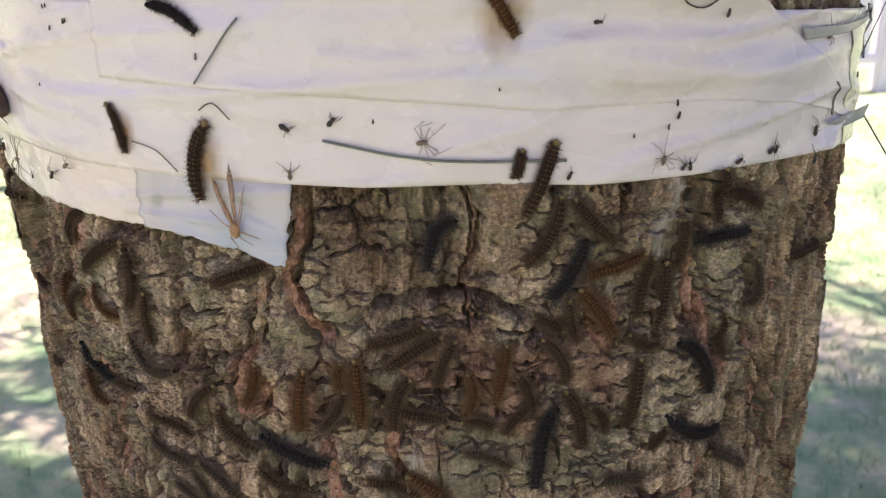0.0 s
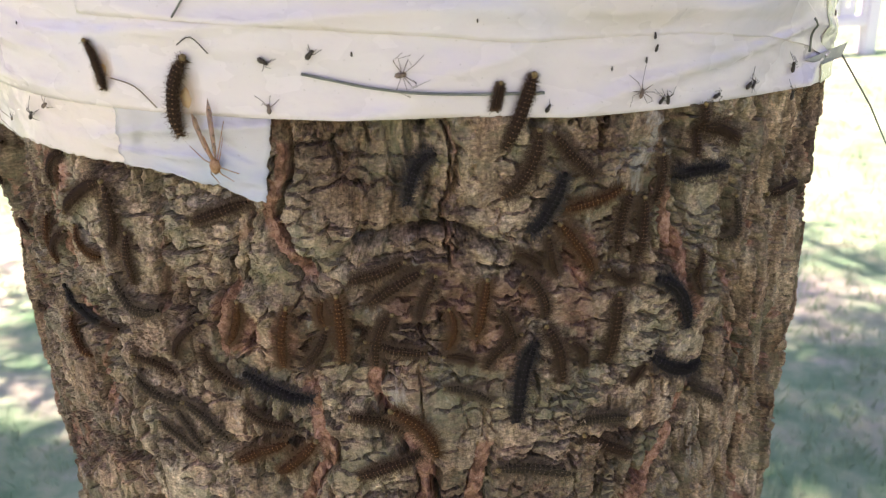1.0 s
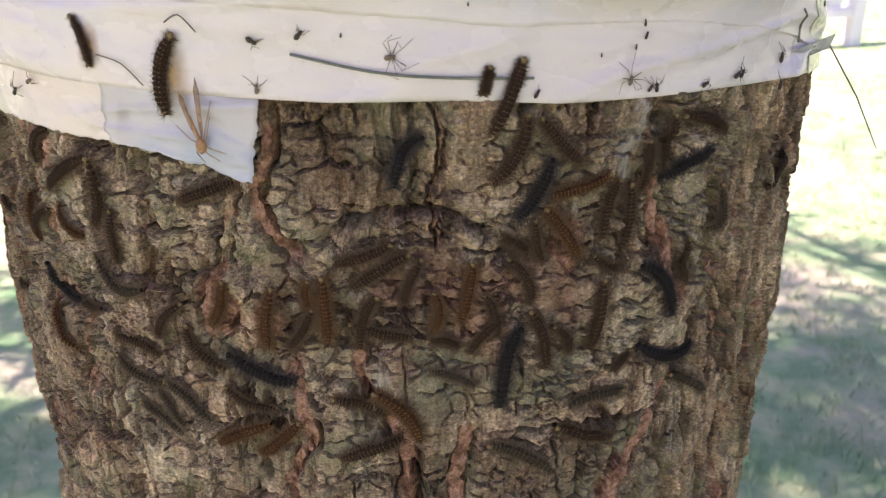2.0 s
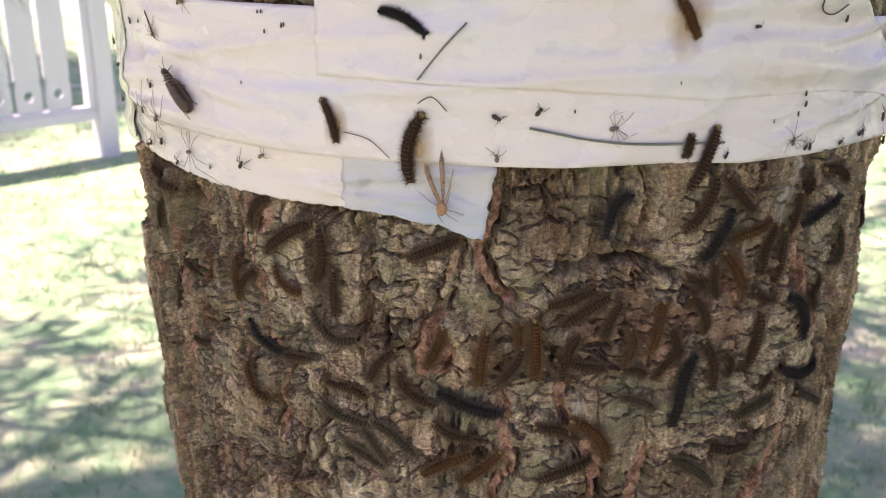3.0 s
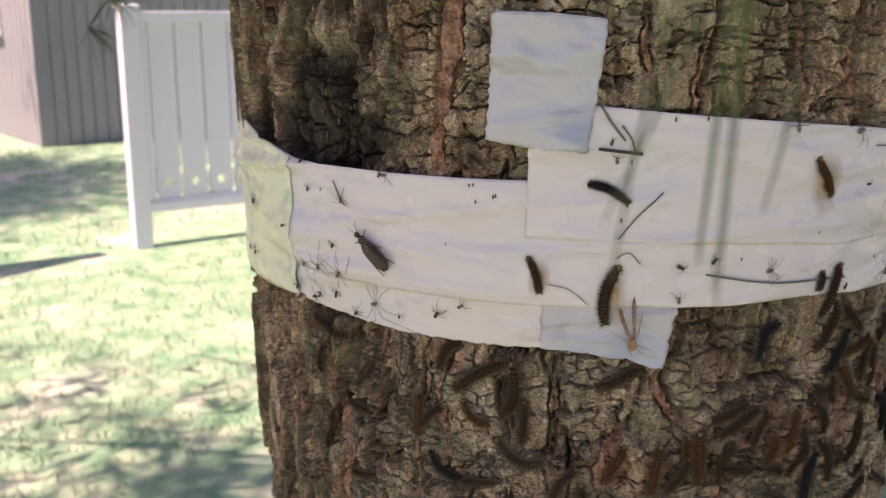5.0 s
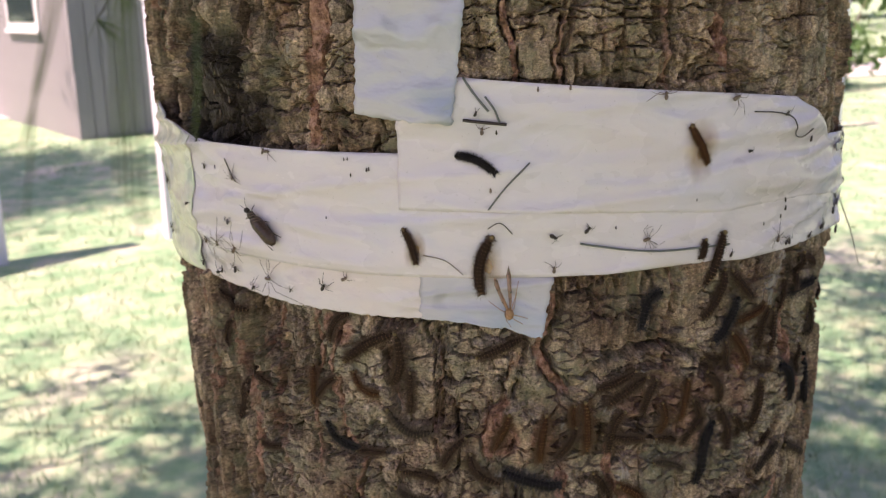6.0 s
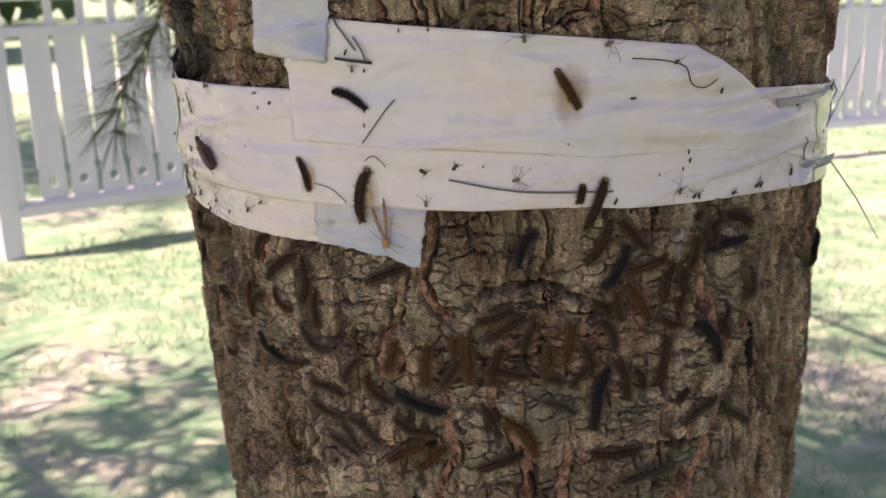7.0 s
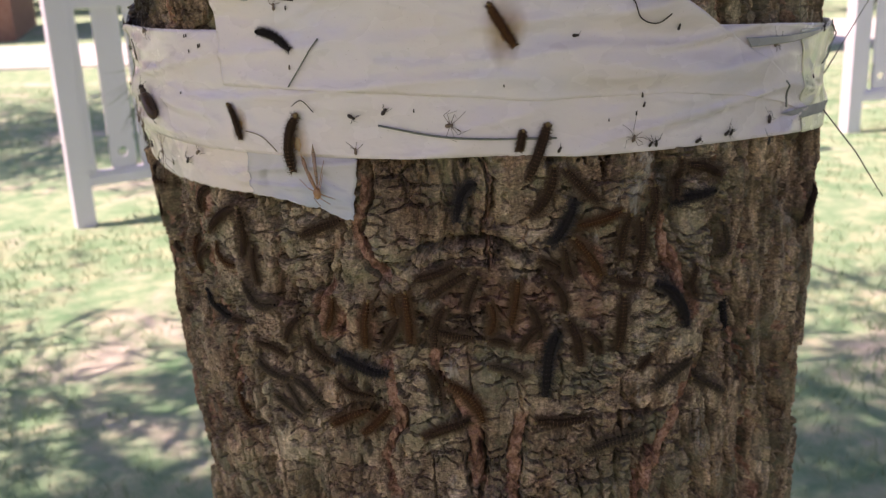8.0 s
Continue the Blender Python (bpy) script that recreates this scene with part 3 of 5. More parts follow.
# ---------- lawn and garden ----------
def build_lawn():
    rng = np.random.RandomState(3)
    n = 121
    u = np.linspace(-1, 1, n)
    ax = np.sign(u) * (np.abs(u) * 14 + np.abs(u) ** 6 * 900)
    X, Y = np.meshgrid(ax, ax + 4)
    Z = 0.05 * (fbm(X * 0.5, Y * 0.5, 90) - 0.5) + 0.02 * (fbm(X * 3, Y * 3, 95) - 0.5)
    Z = Z * np.clip(1.5 - np.hypot(X, Y) / 40, 0, 1)
    me = grid_mesh("ground", n, n, np.stack([X, Y, Z], -1))
    me.materials.append(LAWN)
    tagged(new("ground", me), "patchy green lawn with bare sandy soil in dappled shade", "lawn", kind="structure")
    # grass blades in tufts
    m = 36000
    y = 1.6 + 9.5 * rng.rand(m) ** 1.2
    x = (rng.rand(m) - 0.5) * (3.0 + 1.5 * y)
    keep = fbm(x * 1.6, y * 1.6, 120) > 0.4
    x, y = x[keep], y[keep]
    z = 0.05 * (fbm(x * 0.5, y * 0.5, 90) - 0.5)
    vs, fs = [], []
    for i in range(len(x)):
        for _ in range(2):
            a, L = rng.rand() * 6.283, 0.018 + 0.034 * rng.rand()
            w = 0.0022 + 0.0008 * y[i] ** 0.5
            bx, by = x[i] + 0.03 * rng.randn(), y[i] + 0.03 * rng.randn()
            lx, ly = 0.6 * L * rng.randn(), 0.6 * L * rng.randn()
            o = len(vs)
            vs += [(bx - w * math.cos(a), by - w * math.sin(a), z[i] - 0.01), (bx + w * math.cos(a), by + w * math.sin(a), z[i] - 0.01), (bx + lx, by + ly, z[i] + L)]
            fs.append((o, o + 1, o + 2))
    tagged(mesh_object("grass", vs, fs, BLADE, smooth=False), "short green grass blades in tufts on the lawn", "grass", kind="stuff")


build_lawn()

def board_mesh(w, z0, z1, t, hole_z, hole_r):
    """A fence board with a round hole near its foot."""
    k, vs, fs = 16, [], []
    ring, rim = [], []
    hw, hh = w / 2, 0.09
    for i in range(k):
        a = 2 * math.pi * (i + 0.5) / k
        c, s = math.cos(a), math.sin(a)
        ring.append((hole_r * c, hole_z + hole_r * s))
        m = min(hw / max(abs(c), 1e-6), hh / max(abs(s), 1e-6))
        rim.append((m * c, hole_z + m * s))
    for y in (-t / 2, t / 2):
        vs += [(x, y, z) for x, z in ring] + [(x, y, z) for x, z in rim]
    for i in range(k):
        j = (i + 1) % k
        fs += [(i, j, k + j, k + i), (2 * k + j, 2 * k + i, 3 * k + i, 3 * k + j), (j, i, 2 * k + i, 2 * k + j)]
    bm = bmesh.new()
    q = [bm.verts.new(v) for v in vs]
    for f in fs:
        bm.faces.new([q[i] for i in f])
    box(bm, -hw, hw, -t / 2, t / 2, hole_z + hh - 0.0005, z1)
    box(bm, -hw, hw, -t / 2, t / 2, z0, hole_z - hh + 0.0005)
    me = bpy.data.meshes.new("board")
    bmesh.ops.recalc_face_normals(bm, faces=bm.faces)
    bm.to_mesh(me)
    bm.free()
    me.materials.append(VINYL)
    return me


def fence_panel(x0, y0, angle, L, H=1.4, posts=(True, True), open_top=True):
    f = thing("fence_panel", "white vinyl garden fence panel with an open spindle top" if open_top else "white vinyl garden fence panel with close upright boards", "fence", "garden fence panels", pose(x0, y0, 0, 0, 0, angle))
    for x, on in zip((0, L), posts):
        if on:
            bm = box(bmesh.new(), x - 0.052, x + 0.052, -0.052, 0.052, -0.05, H, 0.006)
            p = part("post", bm, VINYL, f)
            bm = box(bmesh.new(), x - 0.06, x + 0.06, -0.06, 0.06, H, H + 0.03, 0.01)
            part("cap", bm, VINYL, p)
    rails = [("top_rail", H - 0.07, H - 0.01, 0.036), ("bottom_rail", 0.22, 0.275, 0.038), ("ledge", 0.275, 0.295, 0.028)]
    if open_top:
        rails.append(("middle_rail", H - 0.25, H - 0.2, 0.03))
    for a, b in ((0.052, 0.095), (L - 0.095, L - 0.052)):
        part("stile", box(bmesh.new(), a, b, -0.034, 0.034, 0.297, H - 0.072, 0.004), VINYL, f)
    for nm, z0, z1, d in rails:
        part(nm, box(bmesh.new(), 0.052, L - 0.052, -d, d, z0, z1, 0.004), VINYL, f)
    board = board_mesh(0.138 if open_top else 0.149, 0.29, H - (0.24 if open_top else 0.065), 0.02, 0.385, 0.027)
    n = int((L - 0.2) / 0.162)
    gap0 = (L - (n - 1) * 0.162) / 2
    for i in range(n):
        b = new("board", board)
        b.parent = f
        b.location = (gap0 + i * 0.162, 0, 0)
        if not open_top:
            continue
        bm = box(bmesh.new(), gap0 + (i + 0.5) * 0.162 - 0.02, gap0 + (i + 0.5) * 0.162 + 0.02, -0.012, 0.012, H - 0.2, H - 0.07)
        part("spindle", bm, VINYL, f)
    return f


for x, y, angle, length, high in ((-2.49, 4.78, 36.0, 1.47, 1.4), (-0.33, 5.95, 14.0, 1.5, 1.4), (2.16, 7.08, 20.0, 1.25, 1.3), (4.75, 8.05, 16.0, 1.5, 1.3)):
    fence_panel(x, y, angle, length, high, open_top=(x, y) != (-0.33, 5.95))


def siding_wall(name, L, H, parent, m, step=0.14, holes=()):
    """A wall of upright boards with grooves between them."""
    w = part(name, box(bmesh.new(), 0, L, 0, 0.08, 0, H), SIDING, parent)
    w.matrix_local = m
    i, x = 0, 0.0
    me = bpy.data.meshes.new("siding_board")
    bm = box(bmesh.new(), 0.006, step - 0.006, -0.018, 0.0, 0.0, H, 0.004)
    bm.to_mesh(me)
    bm.free()
    me.materials.append(SIDING)
    while x + step <= L + 1e-6:
        if not any(a < x + step / 2 < b for a, b in holes):
            o = new("siding_board", me)
            o.parent = w
            o.location = (x, 0, 0)
        x += step
    return w


def build_shed():
    a = radians(24)
    f = thing("garden_shed", "grey-brown garden shed with upright grooved siding and a white-framed window", "shed", m=Matrix.Translation((-1.22, 10.9, 0)) @ Matrix.Rotation(a, 4, "Z"))
    siding_wall("front_wall", 4.2, 3.0, f, Matrix.Identity(4))
    siding_wall("side_wall", 6.16, 3.0, f, Matrix.Translation((0.0, 6.16, 0)) @ Matrix.Rotation(radians(-90), 4, "Z"))
    bm = box(bmesh.new(), -0.3, 4.5, -0.3, 6.5, 3.0, 3.12)
    part("roof", bm, TWIG, f)
    for y0, y1 in ((0.88, 2.0), (3.9, 5.0)):
        win = part("window", box(bmesh.new(), -0.045, 0.0, y0, y1, 1.12, 2.25), WHITE, f, "white window frame")
        part("pane", box(bmesh.new(), -0.052, -0.046, y0 + 0.08, y1 - 0.08, 1.21, 2.16), GLASS, win)
        part("sill", box(bmesh.new(), -0.075, -0.046, y0 - 0.03, y1 + 0.03, 1.09, 1.13, 0.004), WHITE, win)
    v, q = tube([(-0.05, 3.3, 2.98), (-0.05, 3.3, 1.6), (-0.05, 3.3, 0.34)], 0.04, 8)
    spout = mesh_object("downspout", v, q, WHITE, f, "white downspout")
    v, q = tube([(-0.05, 3.3, 0.36), (-0.09, 3.34, 0.29), (-0.3, 3.5, 0.24), (-0.55, 3.7, 0.16)], 0.045, 8)
    mesh_object("elbow", v, q, TWIG, spout, "dark corrugated outlet")
    part("corner_board", box(bmesh.new(), -0.03, 0.06, -0.03, 0.06, 0, 3.0, 0.004), SIDING, f)


build_shed()


def build_house():
    f = thing("brick_house", "reddish brick house far beyond the sunlit drive", "house", m=pose(-13.5, 17.5, 0, 0, 0, 24))
    part("wall", box(bmesh.new(), -6, 3.2, 0, 6, 0.0, 4.5), BRICKM, f)
    part("roof", box(bmesh.new(), -6.3, 3.5, -0.3, 6.3, 4.5, 4.7), TWIG, f)


build_house()
part("driveway", box(bmesh.new(), -30, 30, 13.2, 17.0, -0.2, 0.035), PAVE)
tagged(bpy.data.objects["driveway"], "pale sunlit concrete drive across the lawn", "driveway", kind="structure")


def shrub(x, y, r, h, seed, n=900):
    rng = random.Random(seed)
    f = thing("shrub", "leafy green shrub on the far lawn", "shrub", "far shrubs", pose(x, y, 0))
    limbs, vs, fs = [], [], []
    for _ in range(9):
        a, rr = rng.uniform(0, 6.28), rng.uniform(0.3, 0.8) * r
        limbs.append(tube([(0, 0, -0.05), (rr * 0.4 * math.cos(a), rr * 0.4 * math.sin(a), h * 0.4), (rr * math.cos(a), rr * math.sin(a), h * 0.8)], [0.03, 0.02, 0.008], 5))
    lumps = [(rng.gauss(0, 0.42) * r, rng.gauss(0, 0.42) * r, h * rng.uniform(0.2, 0.9), rng.uniform(0.18, 0.4) * r) for _ in range(16)]
    for _ in range(n):
        lx, ly, lz, lr = rng.choice(lumps)
        d = Vector((rng.gauss(0, 1), rng.gauss(0, 1), rng.gauss(0, 1))).normalized()
        c = Vector((lx, ly, lz)) + d * lr * rng.uniform(0.6, 1.0)
        c.z = max(c.z, 0.05)
        t = Vector((rng.gauss(0, 1), rng.gauss(0, 1), rng.gauss(0, 1))).normalized()
        b = d.cross(t).normalized()
        s = rng.uniform(0.05, 0.11) * (0.6 + r * 0.4)
        o = len(vs)
        vs += [c - t * s, c + b * s * 0.5, c + t * s, c - b * s * 0.5]
        fs.append((o, o + 1, o + 2, o + 3))
    v, q = join(limbs)
    mesh_object("stems", v, q, TWIG, f)
    tagged(mesh_object("leaves", vs, fs, LEAF, f, smooth=False), kind="stuff")


for i, (x, y, r, h) in enumerate(((7.2, 13.0, 1.6, 1.9), (8.8, 12.0, 1.3, 1.5), (10.0, 15.5, 1.8, 2.6), (6.0, 19.5, 2.0, 3.2), (13.0, 18.0, 2.6, 4.5), (3.0, 21.5, 2.4, 3.6), (-4.5, 21.0, 2.2, 3.4))):
    shrub(x, y, r, h, 30 + i)


def far_trees():
    rng = random.Random(9)
    vs, fs = [], []
    for k in range(150):
        a = rng.uniform(0, 6.283)
        d = rng.uniform(34, 55)
        cx, cy, H = d * math.sin(a), d * math.cos(a), rng.uniform(7, 13)
        for _ in range(110):
            u = rng.random()
            c = Vector((cx + rng.gauss(0, 1.8), cy + rng.gauss(0, 1.8), H * (0.08 + 0.92 * u)))
            t = Vector((rng.gauss(0, 1), rng.gauss(0, 1), rng.gauss(0, 1))).normalized()
            b = t.cross(Vector((rng.gauss(0, 1), rng.gauss(0, 1), rng.gauss(0, 1)))).normalized()
            s = rng.uniform(0.4, 0.9)
            o = len(vs)
            vs += [c - t * s, c + b * s * 0.6, c + t * s, c - b * s * 0.6]
            fs.append((o, o + 1, o + 2, o + 3))
    tagged(mesh_object("far_trees", vs, fs, LEAF, smooth=False), "belt of green trees beyond the garden", "trees", kind="stuff")


far_trees()


# ---------- the sticky tape round the trunk ----------
def along(points, n):
    p = np.array(points, float)
    d = np.concatenate([[0], np.cumsum(np.hypot(np.diff(p[:, 0]) * 0.0046, np.diff(p[:, 1])))])
    u = np.linspace(0, d[-1], n)
    return np.stack([np.interp(u, d, p[:, 0]), np.interp(u, d, p[:, 1])], -1)


def tape_wave(T, Z):
    """The slack of the wound film: long low waves and a few sharper creases."""
    S = np.radians(T) * TR
    slow = fbm(S * 6 + 2, Z * 44 + S * 5, 200, 3) - 0.5
    fold = 1 - np.abs(2 * fbm(S * 5 + Z * 9, Z * 40 - S * 4, 220, 2) - 1)
    side = 1 + 0.9 * smooth_step(12, 40, T) + 1.0 * smooth_step(-40, -62, T)
    return np.maximum((0.0034 * slow + 0.0026 * (fold ** 6 - 0.2)) * side, -0.0014)


def tape_bulge(T, Z):
    return 0.0034 * np.exp(-((T - 28) / 14) ** 2) * (0.6 + 0.8 * np.sin(Z * 190 + T * 0.08))


def tape_piece(name, top, bottom, lift, material, parent, label="", wrinkle=0.0012, torn=0.0, seed=0, rows=34, step=0.0022, curl=0.0, bulge=0.0):
    """A strip of film laid round the trunk between two edges given in degrees and heights."""
    span = max(abs(top[-1][0] - top[0][0]), abs(bottom[-1][0] - bottom[0][0])) * 0.0046
    n = max(12, int(span / step))
    A, B = along(top, n), along(bottom, n)
    v = np.linspace(0, 1, rows)[:, None, None]
    g = A[None] * (1 - v) + B[None] * v
    T, Z = g[..., 0], g[..., 1]
    S = np.radians(T) * TR
    if torn:
        edge = np.linspace(0, 1, n)[None]
        rag = fbm(Z * 420 + seed, Z * 40, 300 + seed, 3) - 0.5
        T = T + torn * rag * (np.exp(-edge / 0.05) + np.exp(-(1 - edge) / 0.05))
        rag2 = fbm(S * 300, S * 31 + seed, 310 + seed, 3) - 0.5
        Z = Z + torn * 0.0035 * rag2 * np.exp(-(1 - np.linspace(0, 1, rows)[:, None]) / 0.08)
    off = lift + tape_wave(T, Z) + 0.4 * wrinkle * (fbm(S * 45 + seed, Z * 70, 230 + seed, 2) - 0.5)
    if curl:
        off = off + curl * np.linspace(0, 1, rows)[:, None] ** 4
    if bulge:
        off = off + tape_bulge(T, Z)
    rad = np.vectorize(trunk_radius)(Z) + off
    a = np.radians(T)
    layers = []
    for d in (0.0, -0.0005):
        layers.append(np.stack([TX + TAX * (Z - 1.2) + (rad + d) * np.sin(a), TY + TAY * (Z - 1.2) - (rad + d) * np.cos(a), Z], -1).reshape(-1, 3))
    co = np.concatenate(layers)
    N = rows * n
    i, j = np.meshgrid(np.arange(rows - 1), np.arange(n - 1), indexing="ij")
    q = np.stack([i * n + j, (i + 1) * n + j, (i + 1) * n + j + 1, i * n + j + 1], -1).reshape(-1, 4)
    rim = [k for k in range(n)] + [r * n + n - 1 for r in range(1, rows)] + [(rows - 1) * n + k for k in range(n - 2, -1, -1)] + [r * n for r in range(rows - 2, 0, -1)]
    faces = [tuple(f) for f in q.tolist()] + [tuple(x + N for x in f[::-1]) for f in q.tolist()]
    faces += [(rim[k], rim[(k + 1) % len(rim)], rim[(k + 1) % len(rim)] + N, rim[k] + N) for k in range(len(rim))]
    return mesh_object(name, co.tolist(), faces, material, parent, label)


LIFT = 0.0036
band = thing("tape_band", "wide white sticky tape wound round the trunk in overlapping strips", "tape band")
tape_piece("strip", [(-180, 1.335), (-130, 1.343), (-100, 1.342), (-87, 1.3312), (-67.6, 1.3142), (-49, 1.3135), (-31, 1.3144), (0, 1.311), (37, 1.3062), (49, 1.3032), (72, 1.295), (120, 1.29), (180, 1.30)],
           [(-180, 1.262), (-130, 1.262), (-100, 1.255), (-80, 1.245), (-61, 1.2419), (-38, 1.2405), (-11, 1.2406), (6.5, 1.241), (18, 1.238), (35, 1.236), (51, 1.2325), (60, 1.2275), (72, 1.222), (120, 1.217), (180, 1.225)],
           LIFT, TAPE, band, wrinkle=0.0016, seed=1)
tape_piece("lower_strip", [(-100, 1.262), (-70, 1.259), (-28, 1.253)], [(-100, 1.2172), (-84, 1.2178), (-70.3, 1.2208), (-56.8, 1.2165), (-46.9, 1.2136), (-38.5, 1.2134), (-28, 1.2138)],
           LIFT - 0.0009, TAPE_UNDER, band, wrinkle=0.0018, torn=0.5, seed=2)
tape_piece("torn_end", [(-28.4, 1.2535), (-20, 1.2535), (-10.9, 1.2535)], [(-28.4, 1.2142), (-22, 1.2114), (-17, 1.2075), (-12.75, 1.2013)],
           LIFT - 0.0006, TAPE_SKY_BLUE, band, "single layer of torn tape, coloured with a bluish sky reflection", wrinkle=0.004, torn=0.9, seed=3)
tape_piece("upper_strip", [(-30.2, 1.3565), (-22.6, 1.3574), (-14.3, 1.3537), (-0.8, 1.3482), (14.1, 1.3418), (25.7, 1.336), (29.2, 1.3258), (37.8, 1.3035), (51.4, 1.269), (59, 1.2425)],
           [(-30.6, 1.2816), (-15.2, 1.2804), (2.6, 1.2756), (10.3, 1.272), (19.1, 1.2716), (30, 1.2695), (42, 1.262), (52, 1.252), (59, 1.2405)],
           LIFT + 0.0011, TAPE, band, wrinkle=0.0011, torn=0.25, seed=4, bulge=0.0018)
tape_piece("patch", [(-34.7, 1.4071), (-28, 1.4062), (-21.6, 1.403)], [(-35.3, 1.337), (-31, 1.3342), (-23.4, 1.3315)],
           LIFT + 0.0028, TAPE_PATCH, band, "torn square of tape, coloured with a silvery sky reflection", wrinkle=0.006, torn=0.9, seed=5)
tape_piece("fold", [(41.5, 1.2972), (52, 1.2946), (62, 1.2945), (74, 1.2948)], [(42.5, 1.2912), (53, 1.2902), (62, 1.2918), (74, 1.2938)],
           LIFT + 0.0026, TAPE_GREY, band, "grey rolled edge of the tape", rows=8, wrinkle=0.0006, seed=6)
# overlays that carry the painted shine-through tint at both ends of the band
tape_piece("loose_end", [(-106, 1.338), (-87, 1.3315), (-68.2, 1.3145)], [(-106, 1.219), (-84, 1.2172), (-70.3, 1.2200), (-67.5, 1.2205)],
           LIFT + 0.0007, TAPE_BACKLIT_TINT, band, "thin yellow-green tape end, coloured as if lit from behind", wrinkle=0.003, seed=7)
tape_piece("backlit_end", [(56.0, 1.2965), (66, 1.2945), (88, 1.290)], [(57.5, 1.2285), (66, 1.2245), (88, 1.2185)],
           LIFT + 0.0009, TAPE_BACKLIT_TINT, band, "thin yellow-green tape end, coloured as if lit from behind", wrinkle=0.003, seed=8)
_a, _b, _c, _d = on_trunk(50.6, 1.2462, LIFT + 0.002), on_trunk(64.5, 1.2462, 0.013), on_trunk(63.5, 1.2385, 0.011), on_trunk(58, 1.2385, 0.006)
_e = [p + outward(60) * -0.001 + Vector((0, 0, -0.0006)) for p in (_a, _b, _c, _d)]
mesh_object("tab", [_a, _b, _c, _d] + _e, [(0, 1, 2, 3), (7, 6, 5, 4), (0, 4, 5, 1), (1, 5, 6, 2), (2, 6, 7, 3), (3, 7, 4, 0)], TAPE_GREY, band, "stiff folded grey tape end", smooth=False)


def tape_off(th, z):
    """Lift of the outermost layer at a place."""
    wave = float(tape_wave(np.array([[th]]), np.array([[z]]))[0, 0])
    if -30.4 < th < 58 and z > 1.2816 - max(0, th + 30) * 0.0003 and z < 1.358 - 0.0004 * (th + 22) - max(0, th - 26) * 0.0032:
        return LIFT + 0.0016 + wave + float(tape_bulge(th, z))
    if th < -68 or th > 57:
        return LIFT + 0.0016 + wave
    return LIFT + 0.0005 + wave


def tape_foot(th):
    """Height of the tape's lower edge."""
    if th < -28:
        return 1.214
    return 1.2142 - (th + 28) * 0.0008 if th < -11 else 1.2405


# ---------- caterpillars ----------
def ball(c, r, squash=(1, 1, 1)):
    vs = [(0, 0, 1)] + [(math.cos(k * math.pi / 3) * s, math.sin(k * math.pi / 3) * s, z) for s, z in ((0.78, 0.62), (1.0, 0.0), (0.78, -0.62)) for k in range(6)] + [(0, 0, -1)]
    fs = [(0, 1 + k, 1 + (k + 1) % 6) for k in range(6)]
    for row in (0, 1):
        fs += [(1 + row * 6 + k, 7 + row * 6 + k, 7 + row * 6 + (k + 1) % 6, 1 + row * 6 + (k + 1) % 6) for k in range(6)]
    fs += [(19, 13 + (k + 1) % 6, 13 + k) for k in range(6)]
    return [Vector((c[0] + v[0] * r * squash[0], c[1] + v[1] * r * squash[1], c[2] + v[2] * r * squash[2])) for v in vs], fs


LABELS = ["brown hairy caterpillar with tan dots clinging to the bark", "black bristly caterpillar clinging to the bark",
          "orange-brown striped hairy caterpillar on the bark", "grey-brown fuzzy caterpillar resting on the bark"]
CAT_SEED = [0]


